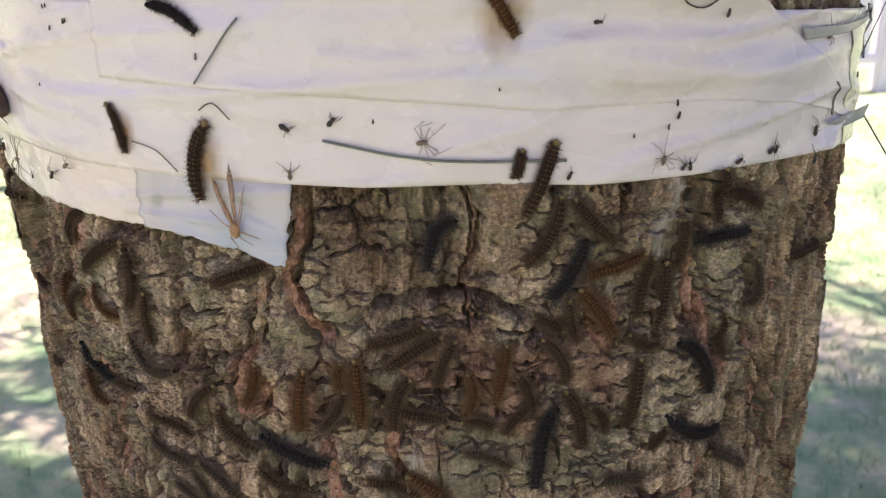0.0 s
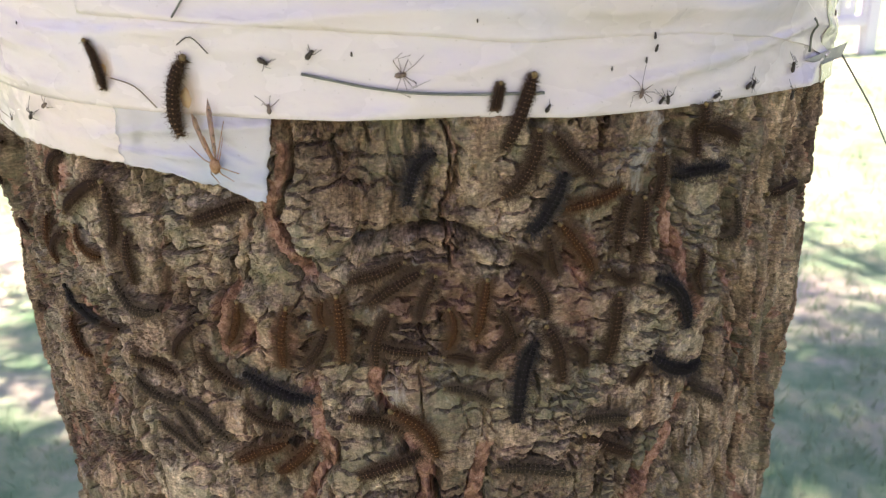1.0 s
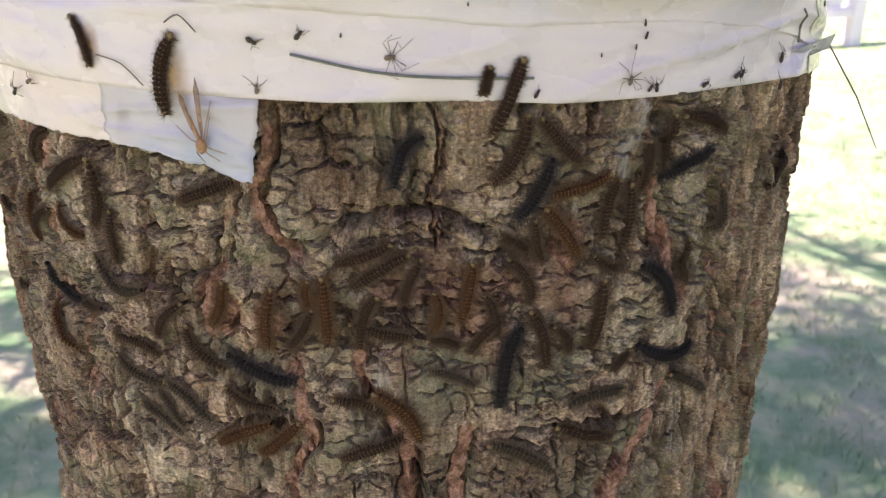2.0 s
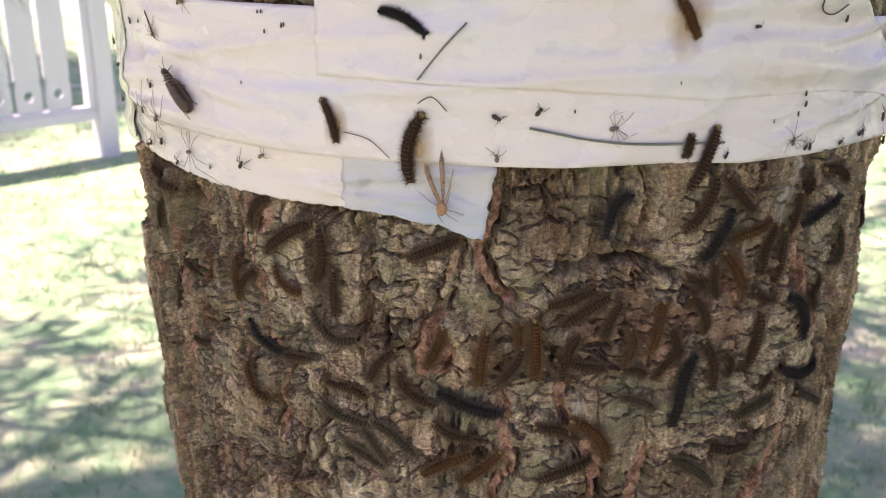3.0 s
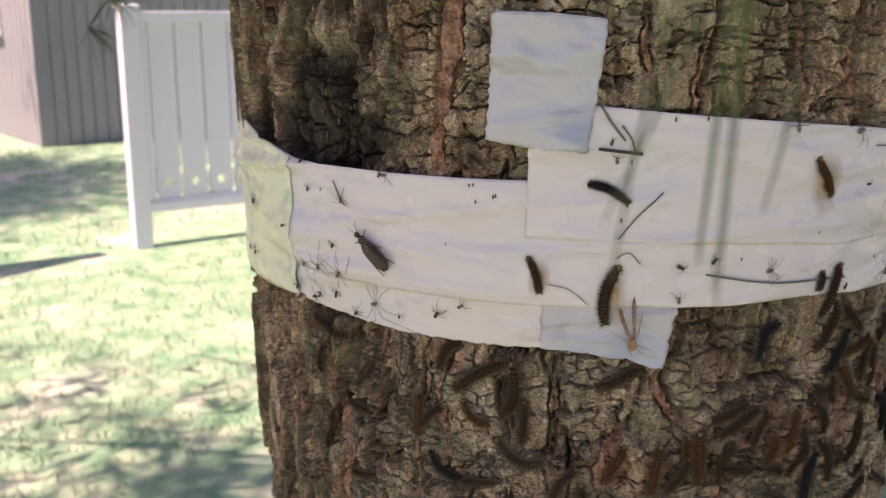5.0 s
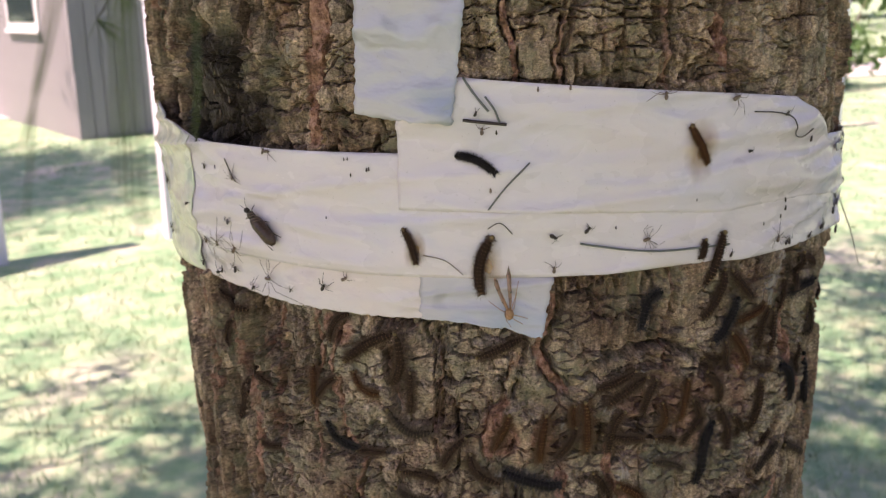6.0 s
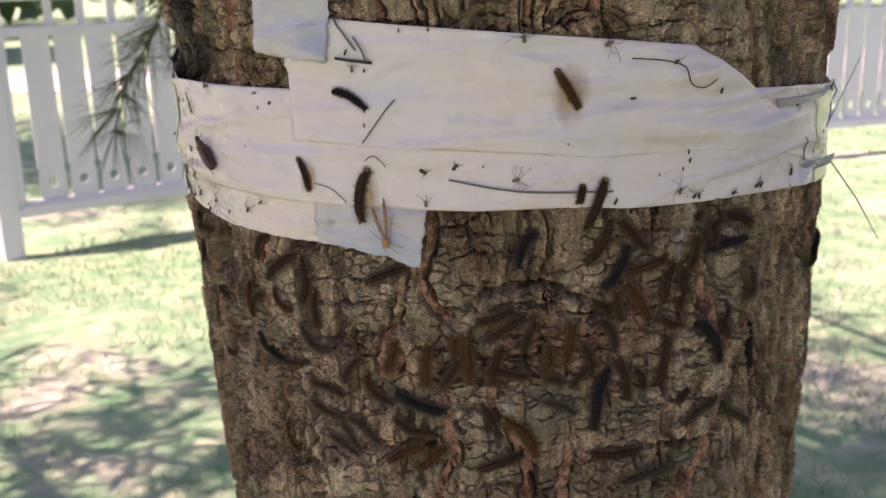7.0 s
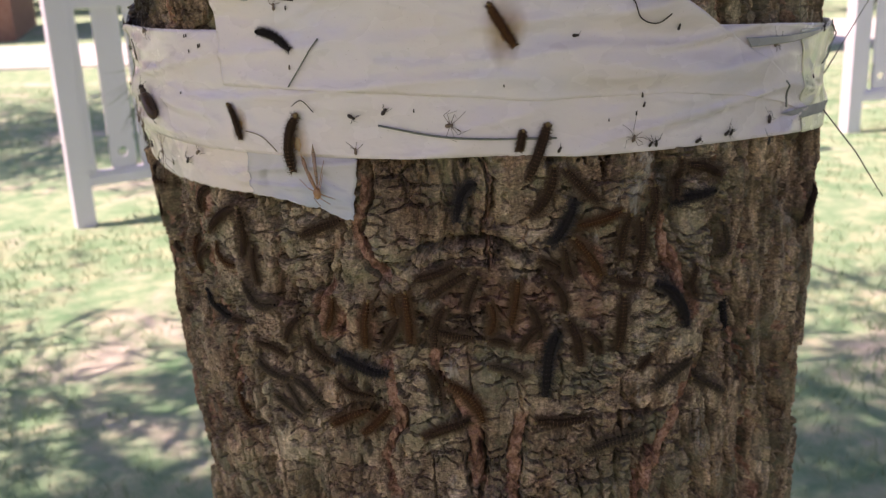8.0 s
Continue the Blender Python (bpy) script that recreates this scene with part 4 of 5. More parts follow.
def caterpillar(th0, z0, th1, z1, th2, z2, kind=0, fat=1.0, tape=False):
    """A caterpillar from head to tail over three places on the trunk."""
    CAT_SEED[0] += 1
    rng = random.Random(CAT_SEED[0])
    n = 33
    us = np.linspace(0, 1, n)
    q = np.array([[th0, z0], [th1, z1], [th2, z2]])
    P = np.outer((1 - us) * (1 - 2 * us), q[0]) + np.outer(4 * us * (1 - us), q[1]) + np.outer(us * (2 * us - 1), q[2])
    key = [(tape_off(*p) if (tape and p[1] > tape_foot(p[0])) else max(bark_height(*p), -0.006)) for p in P[::8]]
    lift = np.interp(us, us[::8], key).tolist()
    P = P.tolist()
    base = [on_trunk(t, z, o) for (t, z), o in zip(P, lift)]
    L = sum((base[i + 1] - base[i]).length for i in range(n - 1))
    R = min(max(L * 0.064, 0.0015), 0.0023) * fat * (1.08 if tape else 1.06 if kind == 1 else 1.0)
    m = Matrix.Translation(base[n // 2]) @ Matrix.Rotation(radians(th1), 4, "Z")
    inv = m.inverted()
    ob = thing("caterpillar", "dark bristly caterpillar stuck on the white tape" if tape else LABELS[kind], "caterpillar", "caterpillars on the tape" if tape else "caterpillars on the bark", m)
    vs, fs, hair, dots, sides = [], [], [], [], 10
    for i, u in enumerate(us.tolist()):
        t = (base[min(i + 1, n - 1)] - base[max(i - 1, 0)]).normalized()
        nn = outward(P[i][0])
        nn = (nn - t * nn.dot(t)).normalized()
        b = t.cross(nn)
        end = min(1.0, 0.5 + 3.2 * min(u, 1 - u))
        r = R * end * (1 + 0.13 * math.cos(2 * math.pi * 16 * u)) * (0.92 + 0.16 * math.sin(math.pi * u))
        c = base[i] + nn * r * 0.8
        for k in range(sides):
            w = 2 * math.pi * k / sides
            vs.append(inv @ (c + r * (math.cos(w) * b * 1.06 + math.sin(w) * nn * 0.94)))
        if i % 2 == 1 or i in (0, n - 1):
            for sgn in (-1, 1):
                if 0 < i < n - 1:
                    near, far = c + r * (0.36 * sgn * b + 0.9 * nn) - t * R * 0.3, c + r * (0.36 * sgn * b + 0.9 * nn) + t * R * 0.3
                    wd = R * rng.uniform(0.1, 0.16) * (0.7 if kind == 1 else 1.0)
                    dots.append(tube([inv @ (near - nn * wd), inv @ near.lerp(far, 0.5), inv @ (far - nn * wd)], [wd * 0.4, wd, wd * 0.4], 5))
                for w0, cnt in ((0.0, 24), (0.5, 9), (1.1, 2)):
                    for _ in range(cnt):
                        w = w0 + rng.uniform(-0.3, 0.3)
                        d = (sgn * math.cos(w) * b + math.sin(w) * nn + t * rng.gauss(0, 0.75) + nn * rng.gauss(0, 0.2)).normalized()
                        s = c + r * 0.9 * (sgn * math.cos(w) * b + math.sin(w) * nn)
                        e = s + d * R * (0.8 + 3.0 * rng.random() ** 1.7) * (0.5 if tape else 1.0) - nn * R * 0.2
                        sd = d.cross(nn if abs(d.dot(nn)) < 0.8 else t).normalized() * 0.0001
                        o = len(hair)
                        hair += [inv @ (s - sd), inv @ (s + sd), inv @ e]
    for i in range(n - 1):
        for k in range(sides):
            fs.append((i * sides + k, i * sides + (k + 1) % sides, (i + 1) * sides + (k + 1) % sides, (i + 1) * sides + k))
    fs += [tuple(range(sides))[::-1], tuple((n - 1) * sides + k for k in range(sides))]
    mesh_object("body", vs, fs, CAT[kind], ob)
    hd = inv @ (base[0] + (base[0] - base[2]).normalized() * R * 0.35 + outward(th0) * R * 0.75)
    v, f = ball(hd, R * 0.68)
    mesh_object("head", v, f, HEADM if kind != 1 else CAT[1], ob)
    mesh_object("hair", hair, [(i, i + 1, i + 2) for i in range(0, len(hair), 3)], HAIR[kind], ob, smooth=False)
    v, f = join(dots)
    mesh_object("dotted_stripe", v, f, SPOT[kind], ob)
    return ob


# ---------- dead insects and needles on the tape ----------
def insect(th, z, size, turn=0.0, legs=0, reach=2.2, tan=False, wings=False, lift=None):
    """A small dead insect stuck flat: body, head, bent legs, perhaps wings."""
    rng = random.Random(int(th * 10) * 977 + int(z * 1000))
    off = tape_off(th, z) if lift is None else lift
    size *= 1.35
    m = Matrix.Translation(on_trunk(th, z, off)) @ Matrix.Rotation(radians(th), 4, "Z") @ Matrix.Rotation(radians(turn), 4, "Y")
    mat = BUG_TAN if tan else BUG
    ob = thing("insect", "tiny tan long-legged insect stuck on the tape" if tan else "tiny black dead insect stuck on the tape", "insect", "insects on the tape", m)
    v, f = join([ball((0, -size * 0.36, -size * 0.35), size * 0.66, (0.8, 0.6, 1.2)), ball((0, -size * 0.34, size * 0.42), size * 0.48, (0.85, 0.7, 0.9))])
    mesh_object("body", v, f, mat, ob)
    v, f = ball((0, -size * 0.28, size * 0.78), size * 0.3)
    mesh_object("head", v, f, mat, ob)
    for k in range(legs):
        sgn = 1 if k % 2 else -1
        a = 0.5 + 0.55 * (k // 2) + rng.uniform(-0.25, 0.25)
        d = Vector((sgn * math.sin(a), 0, math.cos(a)))
        p0 = Vector((0, -size * 0.25, size * 0.3))
        p1 = p0 + d * size * reach * 0.5 + Vector((0, -size * 0.45, 0))
        p2 = p0 + (d + Vector((rng.gauss(0, 0.35), 0, rng.gauss(0, 0.35)))) * size * reach
        p2.y = -0.0002
        w = max(size * 0.05, 0.00016)
        v, f = tube([p0, p1, p2], [w, w, w * 0.6], 4)
        mesh_object("leg", v, f, mat, ob)
    if wings:
        for sgn in (-1, 1):
            v = [Vector((0, -size * 0.6, 0.3 * size)), Vector((sgn * size * 0.55, -size * 0.45, -size * 0.5)), Vector((sgn * size * 0.35, -size * 0.4, -size * 1.5)), Vector((0, -size * 0.55, -size * 0.9))]
            v += [p + Vector((0, 0.00006, 0)) for p in v]
            mesh_object("wing", v, [(0, 1, 2, 3), (7, 6, 5, 4), (0, 4, 5, 1), (1, 5, 6, 2), (2, 6, 7, 3), (3, 7, 4, 0)], WING, ob)
    return ob


def strand(points, r, name, label, material, category="pine needle", lift=0.0009):
    """A thin stiff strand lying on the tape through places in degrees and heights."""
    q = [points[0]] + list(points) + [points[-1]]
    bent = [tuple(0.5 * (2 * b + (c - a) * u + (2 * a - 5 * b + 4 * c - d) * u * u + (3 * b - a - 3 * c + d) * u ** 3) for a, b, c, d in zip(*q[i:i + 4])) for i in range(len(q) - 3) for u in (0, 0.25, 0.5, 0.75)] + [points[-1]]
    p = [on_trunk(t, z, tape_off(t, z) + lift) for t, z in bent]
    c = sum(p, Vector()) / len(p)
    v, f = tube([q - c for q in p], r, 6)
    ob = mesh_object(name, v, f, material)
    ob.location = c
    return tagged(ob, label, category, "needles on the tape")


def stain(parent, th, z, w, h, seed):
    """A soft rusty smear soaked into the tape round a body."""
    n = 19
    u = np.linspace(-1, 1, n)
    U, V = np.meshgrid(u, u)
    T, Z = th + U * w / 0.0046, z + V * h
    rad = np.array([[trunk_radius(a) + tape_off(b, a) + 0.0001 for a, b in zip(r, q)] for r, q in zip(Z, T)])
    A = np.radians(T)
    P = np.stack([TX + TAX * (Z - 1.2) + rad * np.sin(A), TY + TAY * (Z - 1.2) - rad * np.cos(A), Z], -1)
    me = grid_mesh("stain", n, n, P)
    fade = np.clip(1 - np.hypot(U, V) + 0.5 * (fbm(U * 3 + seed, V * 3, 400) - 0.5), 0, 1)
    me.attributes.new("fade", "FLOAT", "POINT").data.foreach_set("value", fade.astype(np.float32).ravel())
    me.materials.append(SMEAR)
    ob = new("stain", me)
    ob.parent = parent
    return tagged(ob, "rusty orange stain on the tape")


def smear_material():
    n = Nodes("rusty_smear", 0.5)
    n.color(n.ramp(n.noise(150, 3), [(0.3, (0.45, 0.23, 0.07)), (0.7, (0.62, 0.38, 0.16))]))
    n.t.links.new(n.ramp(n.attr("fade"), [(0.1, G(0)), (0.9, G(0.6))]), n.b.inputs["Alpha"])
    return n.m


SMEAR = smear_material()
stain(band, 8.0, 1.3110, 0.014, 0.022, 1)
stain(band, -28.7, 1.2570, 0.008, 0.013, 2)
stain(band, -19.6, 1.2470, 0.011, 0.018, 3)


def plate(points, thick):
    """A thin closed sheet with the outline given (it faces -y)."""
    v = [Vector(p) for p in points]
    k = len(v)
    v += [p + Vector((0, thick, 0)) for p in v]
    return v, [tuple(range(k)), tuple(range(2 * k - 1, k - 1, -1))] + [(i, i + k, (i + 1) % k + k, (i + 1) % k) for i in range(k)]


def roach():
    """A long-winged brown insect, stuck on its side, about 25 mm."""
    th0, z0, th1, z1 = -53.5, 1.2733, -49.0, 1.2553
    a, b = on_trunk(th0, z0, tape_off(th0, z0) + 0.0008), on_trunk(th1, z1, tape_off(th1, z1) + 0.0008)
    mid = (a + b) / 2
    turn = math.degrees(math.atan2((a - b).dot(Vector((math.cos(radians(-51)), math.sin(radians(-51)), 0))), a.z - b.z))
    ob = thing("winged_insect", "long brown winged insect stuck on the white tape", "insect", "", Matrix.Translation(mid) @ Matrix.Rotation(radians(-51), 4, "Z") @ Matrix.Rotation(radians(turn), 4, "Y"))
    L = (a - b).length * 1.12
    v, f = tube([(0, -0.0024, L * u) for u in (-0.5, -0.46, -0.36, -0.2, -0.02, 0.14, 0.22)], [0.0008, 0.0024, 0.0037, 0.0043, 0.0043, 0.0038, 0.0028], 14)
    mesh_object("abdomen", v, f, ROACH, ob, "glossy dark brown")
    v, f = ball((0, -0.0026, L * 0.3), 0.0031, (1.05, 0.75, 1.1))
    mesh_object("thorax", v, f, BUG, ob)
    v, f = ball((-0.0004, -0.0024, L * 0.46), 0.002)
    mesh_object("head", v, f, BUG, ob)
    for k in range(4):
        z = L * (0.3 - 0.07 * k)
        v, f = tube([(0.0014, -0.0066, z + 0.001), (0.003, -0.0056, z), (0.0044 + 0.0006 * (k % 2), -0.0034, z - 0.0012)], [0.0002, 0.00035, 0.0002], 5)
        mesh_object("pale_stripe", v, f, BUG_TAN, ob)
    for sgn in (-1, 1):
        v, f = plate([(0.0002 * sgn, -0.0064, L * 0.2), (sgn * 0.004, -0.0046, L * 0.1), (sgn * 0.0043, -0.004, -L * 0.3), (sgn * 0.001, -0.0036, -L * 0.53), (0.0002 * sgn, -0.006, -L * 0.25)], 0.0002)
        mesh_object("wing", v, f, ROACH, ob)
        for z, dx, dz in ((0.32, 0.006, 0.003), (0.1, 0.0065, -0.006), (-0.15, 0.0062, -0.011)):
            v, f = tube([(sgn * 0.002, -0.0018, L * z), (sgn * dx * 0.7, -0.0035, L * z + dz * 0.3), (sgn * dx, -0.0004, L * z + dz)], [0.0004, 0.0003, 0.0002], 5)
            mesh_object("leg", v, f, BUG, ob)
        v, f = tube([(sgn * 0.0006, -0.002, L * 0.5), (sgn * 0.002, -0.002, L * 0.6), (sgn * 0.0035, -0.001, L * 0.7)], 0.00015, 4)
        mesh_object("antenna", v, f, BUG, ob)


roach()


def crane_fly():
    """An orange-brown crane fly flat on the torn tape, wings up, legs spread."""
    at = on_trunk(-17.0, 1.219, tape_off(-17.0, 1.219) + 0.0006)
    ob = thing("crane_fly", "orange-brown crane fly with narrow wings on torn tape", "insect", "", Matrix.Translation(at) @ Matrix.Rotation(radians(-17), 4, "Z"))
    v, f = ball((0.0, -0.0015, 0.0), 0.0028, (1, 0.7, 1.4))
    mesh_object("thorax", v, f, FLY, ob)
    v, f = tube([(0.0, -0.0014, 0.001), (-0.002, -0.0016, 0.006), (-0.0045, -0.0014, 0.013)], [0.0009, 0.0008, 0.0004], 6)
    mesh_object("abdomen", v, f, FLY, ob)
    for pts in ([(0.0006, -0.002, 0.001), (-0.0006, -0.0022, 0.012), (-0.0016, -0.002, 0.024), (-0.0003, -0.002, 0.03), (0.0012, -0.002, 0.024), (0.0016, -0.002, 0.008)],
                [(-0.0004, -0.002, 0.001), (-0.0045, -0.0022, 0.008), (-0.0085, -0.002, 0.018), (-0.0088, -0.002, 0.023), (-0.0066, -0.002, 0.021), (-0.0022, -0.002, 0.006)]):
        v, f = plate(pts, 0.0001)
        mesh_object("wing", v, f, GAUZE, ob)
    for x, z, x2, z2 in ((0.004, -0.0005, 0.011, -0.003), (0.003, -0.003, 0.008, -0.0065), (-0.002, -0.003, 0.001, -0.008), (-0.005, 0.003, -0.012, 0.008), (0.0035, 0.010, 0.0055, 0.020), (0.003, 0.004, 0.0045, 0.013)):
        v, f = tube([(0, -0.001, 0), (x, -0.0022, z), (x2, -0.0005, z2)], [0.0003, 0.00024, 0.00016], 5)
        mesh_object("leg", v, f, FLY, ob)


crane_fly()


def hanging_twig(at, seed, tufts=9, length=0.09, drop=0.3, name_label="drooping green pine twig with long needles"):
    rng = random.Random(seed)
    ob = thing("pine_twig", name_label, "pine twig", "pine twigs", Matrix.Translation(at))
    pts = [Vector((0.1 * (1 - u) + 0.04 * math.sin(5 * u), 0.05 * (1 - u), drop * (1 - u) ** 0.9)) for u in (0, 0.25, 0.5, 0.75, 1.0)]
    pts = [Vector((0.28, 0.12, drop + 2.2)), Vector((0.18, 0.08, drop + 0.7))] + pts
    v, f = tube(pts, [0.006, 0.005, 0.0042, 0.0038, 0.0033, 0.0028, 0.002], 6)
    mesh_object("stem", v, f, TWIG, ob)
    for k in range(tufts):
        u = k / (tufts - 1)
        p = Vector((0.1 * (1 - u) + 0.04 * math.sin(5 * u), 0.05 * (1 - u), drop * (1 - u) ** 0.9))
        v, f = needle_tuft(rng, p, Vector((rng.gauss(0, 0.5), rng.gauss(0, 0.4), -0.45)), 34, length, 0.0009)
        mesh_object("needle_tuft", v, f, NEEDLE, ob, smooth=False)


hanging_twig(Vector((-0.86, 2.15, 1.05)), 1, tufts=12, length=0.14, drop=0.42)
hanging_twig(Vector((-0.40, 2.6, 1.36)), 2, tufts=4, drop=0.2)
hanging_twig(Vector((-0.80, 2.5, 1.22)), 3, tufts=4, drop=0.25)


def near_needles():
    """A bundle of needles that dangles close before the lens."""
    o = Vector((-0.2754, 0.0466, 1.3868))
    ob = thing("pine_twig", "blurred green pine needles dangling close to the lens", "pine twig", "pine twigs", Matrix.Translation(o))
    rng = random.Random(8)
    for x0, z0, x1, z1, n, spread in ((0.004, 0.11, -0.0043, -0.0232, 5, 0.0016), (-0.0085, 0.02, -0.0182, -0.0208, 2, 0.001), (0.0098, 0.012, 0.0088, -0.012, 1, 0.001)):
        for _ in range(n):
            a = Vector((x0 + rng.gauss(0, spread * 0.8), rng.uniform(-0.003, 0.003), z0))
            b = Vector((x1 + rng.gauss(0, spread), rng.uniform(-0.003, 0.003), z1 + rng.uniform(0, 0.02)))
            v, f = tube([a, a.lerp(b, 0.5) + Vector((rng.uniform(-0.001, 0.001), 0, 0)), b], [0.00028, 0.00028, 0.00016], 6)
            mesh_object("needle", v, f, NEEDLE, ob)
    v, f = tube([Vector((0.03, 0.02, 0.9)), Vector((0.012, 0.006, 0.3)), Vector((0.004, 0.0, 0.1))], 0.0012, 6)
    mesh_object("stem", v, f, TWIG, ob)


near_needles()


for th, z, r in ((-63.5, 1.352, 0.0016), (-62.0, 1.345, 0.0012), (-60.5, 1.358, 0.0014), (-59.5, 1.340, 0.0013), (-66.0, 1.335, 0.0011), (-57.0, 1.349, 0.0010), (-61.5, 1.331, 0.0012)):
    v, f = ball(on_trunk(th, z, bark_height(th, z) - 0.001), r * 0.75, (0.8, 0.7, 2.8))
    mesh_object("resin_drop", v, f, RESIN, pine)


def loose_needle(points, label):
    p = [Vector(q) for q in points]
    v, f = tube([q - p[0] for q in p], [0.0005] * (len(p) - 1) + [0.0003], 6)
    ob = mesh_object("pine_needle", v, f, DRY)
    ob.location = p[0]
    tagged(ob, label, "pine needle", "needles on the tape")


_t = on_trunk(63.5, 1.2400, 0.011)
loose_needle([_t, _t.lerp(Vector((0.2897, 0.5787, 1.1677)), 0.5) + Vector((0.001, 0, 0.002)), Vector((0.2897, 0.5787, 1.1677))], "thin dry needle poking out from the folded tape end")
loose_needle([on_trunk(74, 1.258, 0.004), on_trunk(75, 1.2615, 0.006), Vector((0.293, 0.6524, 1.3091))], "thin dry needle poking out past the tape edge")

# on the bark and the tape, head to tail
caterpillar(-21.1, 1.1893, -18.0, 1.1956, -15.3, 1.1999, 0)
caterpillar(3.4, 1.2245, 1.7, 1.2180, 0.8, 1.2020, 1)
caterpillar(13.4, 1.2330, 12.4, 1.2161, 10.1, 1.2041, 0)
caterpillar(14.9, 1.2313, 16.8, 1.2200, 19.0, 1.2104, 0)
caterpillar(15.8, 1.2122, 14.6, 1.1976, 12.6, 1.1857, 1)
caterpillar(22.4, 1.2023, 19.1, 1.1985, 16.2, 1.1955, 2)
caterpillar(23.7, 1.1987, 22.7, 1.1878, 22.4, 1.1703, 0)
caterpillar(25.4, 1.1948, 25.4, 1.1801, 24.5, 1.1642, 0)
caterpillar(27.2, 1.2151, 27.3, 1.2051, 27.1, 1.1907, 0)
sinker = caterpillar(29.9, 1.2220, 29.7, 1.2093, 28.9, 1.1968, 0)
shifter = caterpillar(35.2, 1.2069, 32.2, 1.2003, 29.8, 1.1931, 1)
caterpillar(31.7, 1.2252, 35.5, 1.2213, 38.5, 1.2134, 0)
caterpillar(39.3, 1.1837, 40.0, 1.1671, 38.2, 1.1609, 3)
caterpillar(15.7, 1.1887, 17.5, 1.1777, 19.4, 1.1632, 2)
caterpillar(14.5, 1.1836, 14.8, 1.1718, 15.7, 1.1625, 0)
caterpillar(21.4, 1.1619, 23.0, 1.1561, 24.9, 1.1547, 0)
caterpillar(27.3, 1.1526, 30.5, 1.1416, 32.7, 1.1193, 1)
caterpillar(22.4, 1.1489, 22.1, 1.1302, 21.9, 1.1108, 0)
caterpillar(0.2, 1.1742, -2.6, 1.1684, -5.5, 1.1645, 0)
caterpillar(1.9, 1.1697, -0.7, 1.1626, -3.6, 1.1524, 0)
caterpillar(3.2, 1.1673, 1.9, 1.1552, 1.4, 1.1448, 0)
caterpillar(8.3, 1.1641, 7.8, 1.1510, 7.1, 1.1359, 2)
caterpillar(-12.1, 1.1489, -12.8, 1.1317, -12.9, 1.1175, 2)
caterpillar(-8.0, 1.1396, -9.1, 1.1284, -10.8, 1.1184, 0)
caterpillar(-6.7, 1.1563, -6.5, 1.1398, -6.5, 1.1229, 2)
caterpillar(-1.3, 1.1479, -2.7, 1.1373, -3.2, 1.1202, 0)
caterpillar(-8.2, 1.1545, -8.5, 1.1470, -8.1, 1.1410, 2)
caterpillar(-23.2, 1.1330, -25.3, 1.1234, -26.2, 1.1127, 0)
caterpillar(-22.4, 1.1225, -21.7, 1.1103, -18.4, 1.1013, 0)
caterpillar(-32.2, 1.1078, -29.3, 1.1062, -26.9, 1.1003, 0)
caterpillar(-17.6, 1.1094, -14.1, 1.1040, -10.1, 1.1011, 1)
caterpillar(-17.1, 1.1510, -17.9, 1.1384, -19.3, 1.1250, 2)
roamer = caterpillar(-44.9, 1.1065, -43.9, 1.0938, -41.2, 1.0841, 2)
caterpillar(-39.3, 1.1154, -36.9, 1.1175, -34.4, 1.1202, 0)
caterpillar(-26.4, 1.0856, -23.6, 1.0799, -20.9, 1.0686, 3)
caterpillar(-27.8, 1.0806, -26.1, 1.0719, -24.4, 1.0615, 3)
caterpillar(-30.3, 1.0693, -27.9, 1.0645, -24.9, 1.0573, 3)
caterpillar(-18.3, 1.0914, -16.1, 1.0845, -13.2, 1.0812, 0)
caterpillar(-19.9, 1.0578, -17.2, 1.0648, -13.7, 1.0724, 2)
caterpillar(-10.4, 1.0757, -12.5, 1.0645, -15.4, 1.0521, 2)
curler = caterpillar(-6.2, 1.0922, -3.4, 1.0893, -0.7, 1.0822, 0)
caterpillar(-5.8, 1.0566, -2.6, 1.0640, 0.8, 1.0689, 0)
caterpillar(-1.8, 1.0961, 1.2, 1.0861, 2.7, 1.0688, 2)
caterpillar(11.8, 1.1341, 9.7, 1.1287, 8.2, 1.1168, 0)
caterpillar(13.4, 1.1269, 12.0, 1.1117, 11.6, 1.0839, 1)
caterpillar(14.7, 1.1356, 15.9, 1.1223, 16.3, 1.1058, 0)
caterpillar(17.1, 1.1277, 18.6, 1.1203, 19.5, 1.1096, 0)
caterpillar(3.9, 1.1249, 5.8, 1.1245, 7.0, 1.1204, 0)
caterpillar(3.9, 1.1069, 6.4, 1.1046, 8.7, 1.0977, 3)
turner = caterpillar(29.0, 1.1033, 33.5, 1.0941, 37.5, 1.0973, 1)
climber = caterpillar(27.4, 1.0845, 24.1, 1.0849, 20.3, 1.0802, 3)
strayer = caterpillar(17.6, 1.0653, 20.7, 1.0610, 25.1, 1.0550, 0)
slider = caterpillar(11.1, 1.0634, 14.2, 1.0558, 18.0, 1.0377, 3)
caterpillar(34.6, 1.0782, 37.0, 1.0726, 39.8, 1.0632, 3)
caterpillar(27.1, 1.1038, 26.2, 1.0997, 25.1, 1.0940, 0)
caterpillar(12.2, 1.1642, 13.9, 1.1545, 14.5, 1.1418, 0)
caterpillar(11.2, 1.1763, 12.7, 1.1734, 14.0, 1.1678, 0)
caterpillar(-19.1, 1.2650, -20.6, 1.2491, -20.4, 1.2311, 0, tape=True)
caterpillar(12.7, 1.2573, 11.6, 1.2437, 10.0, 1.2265, 0, tape=True)
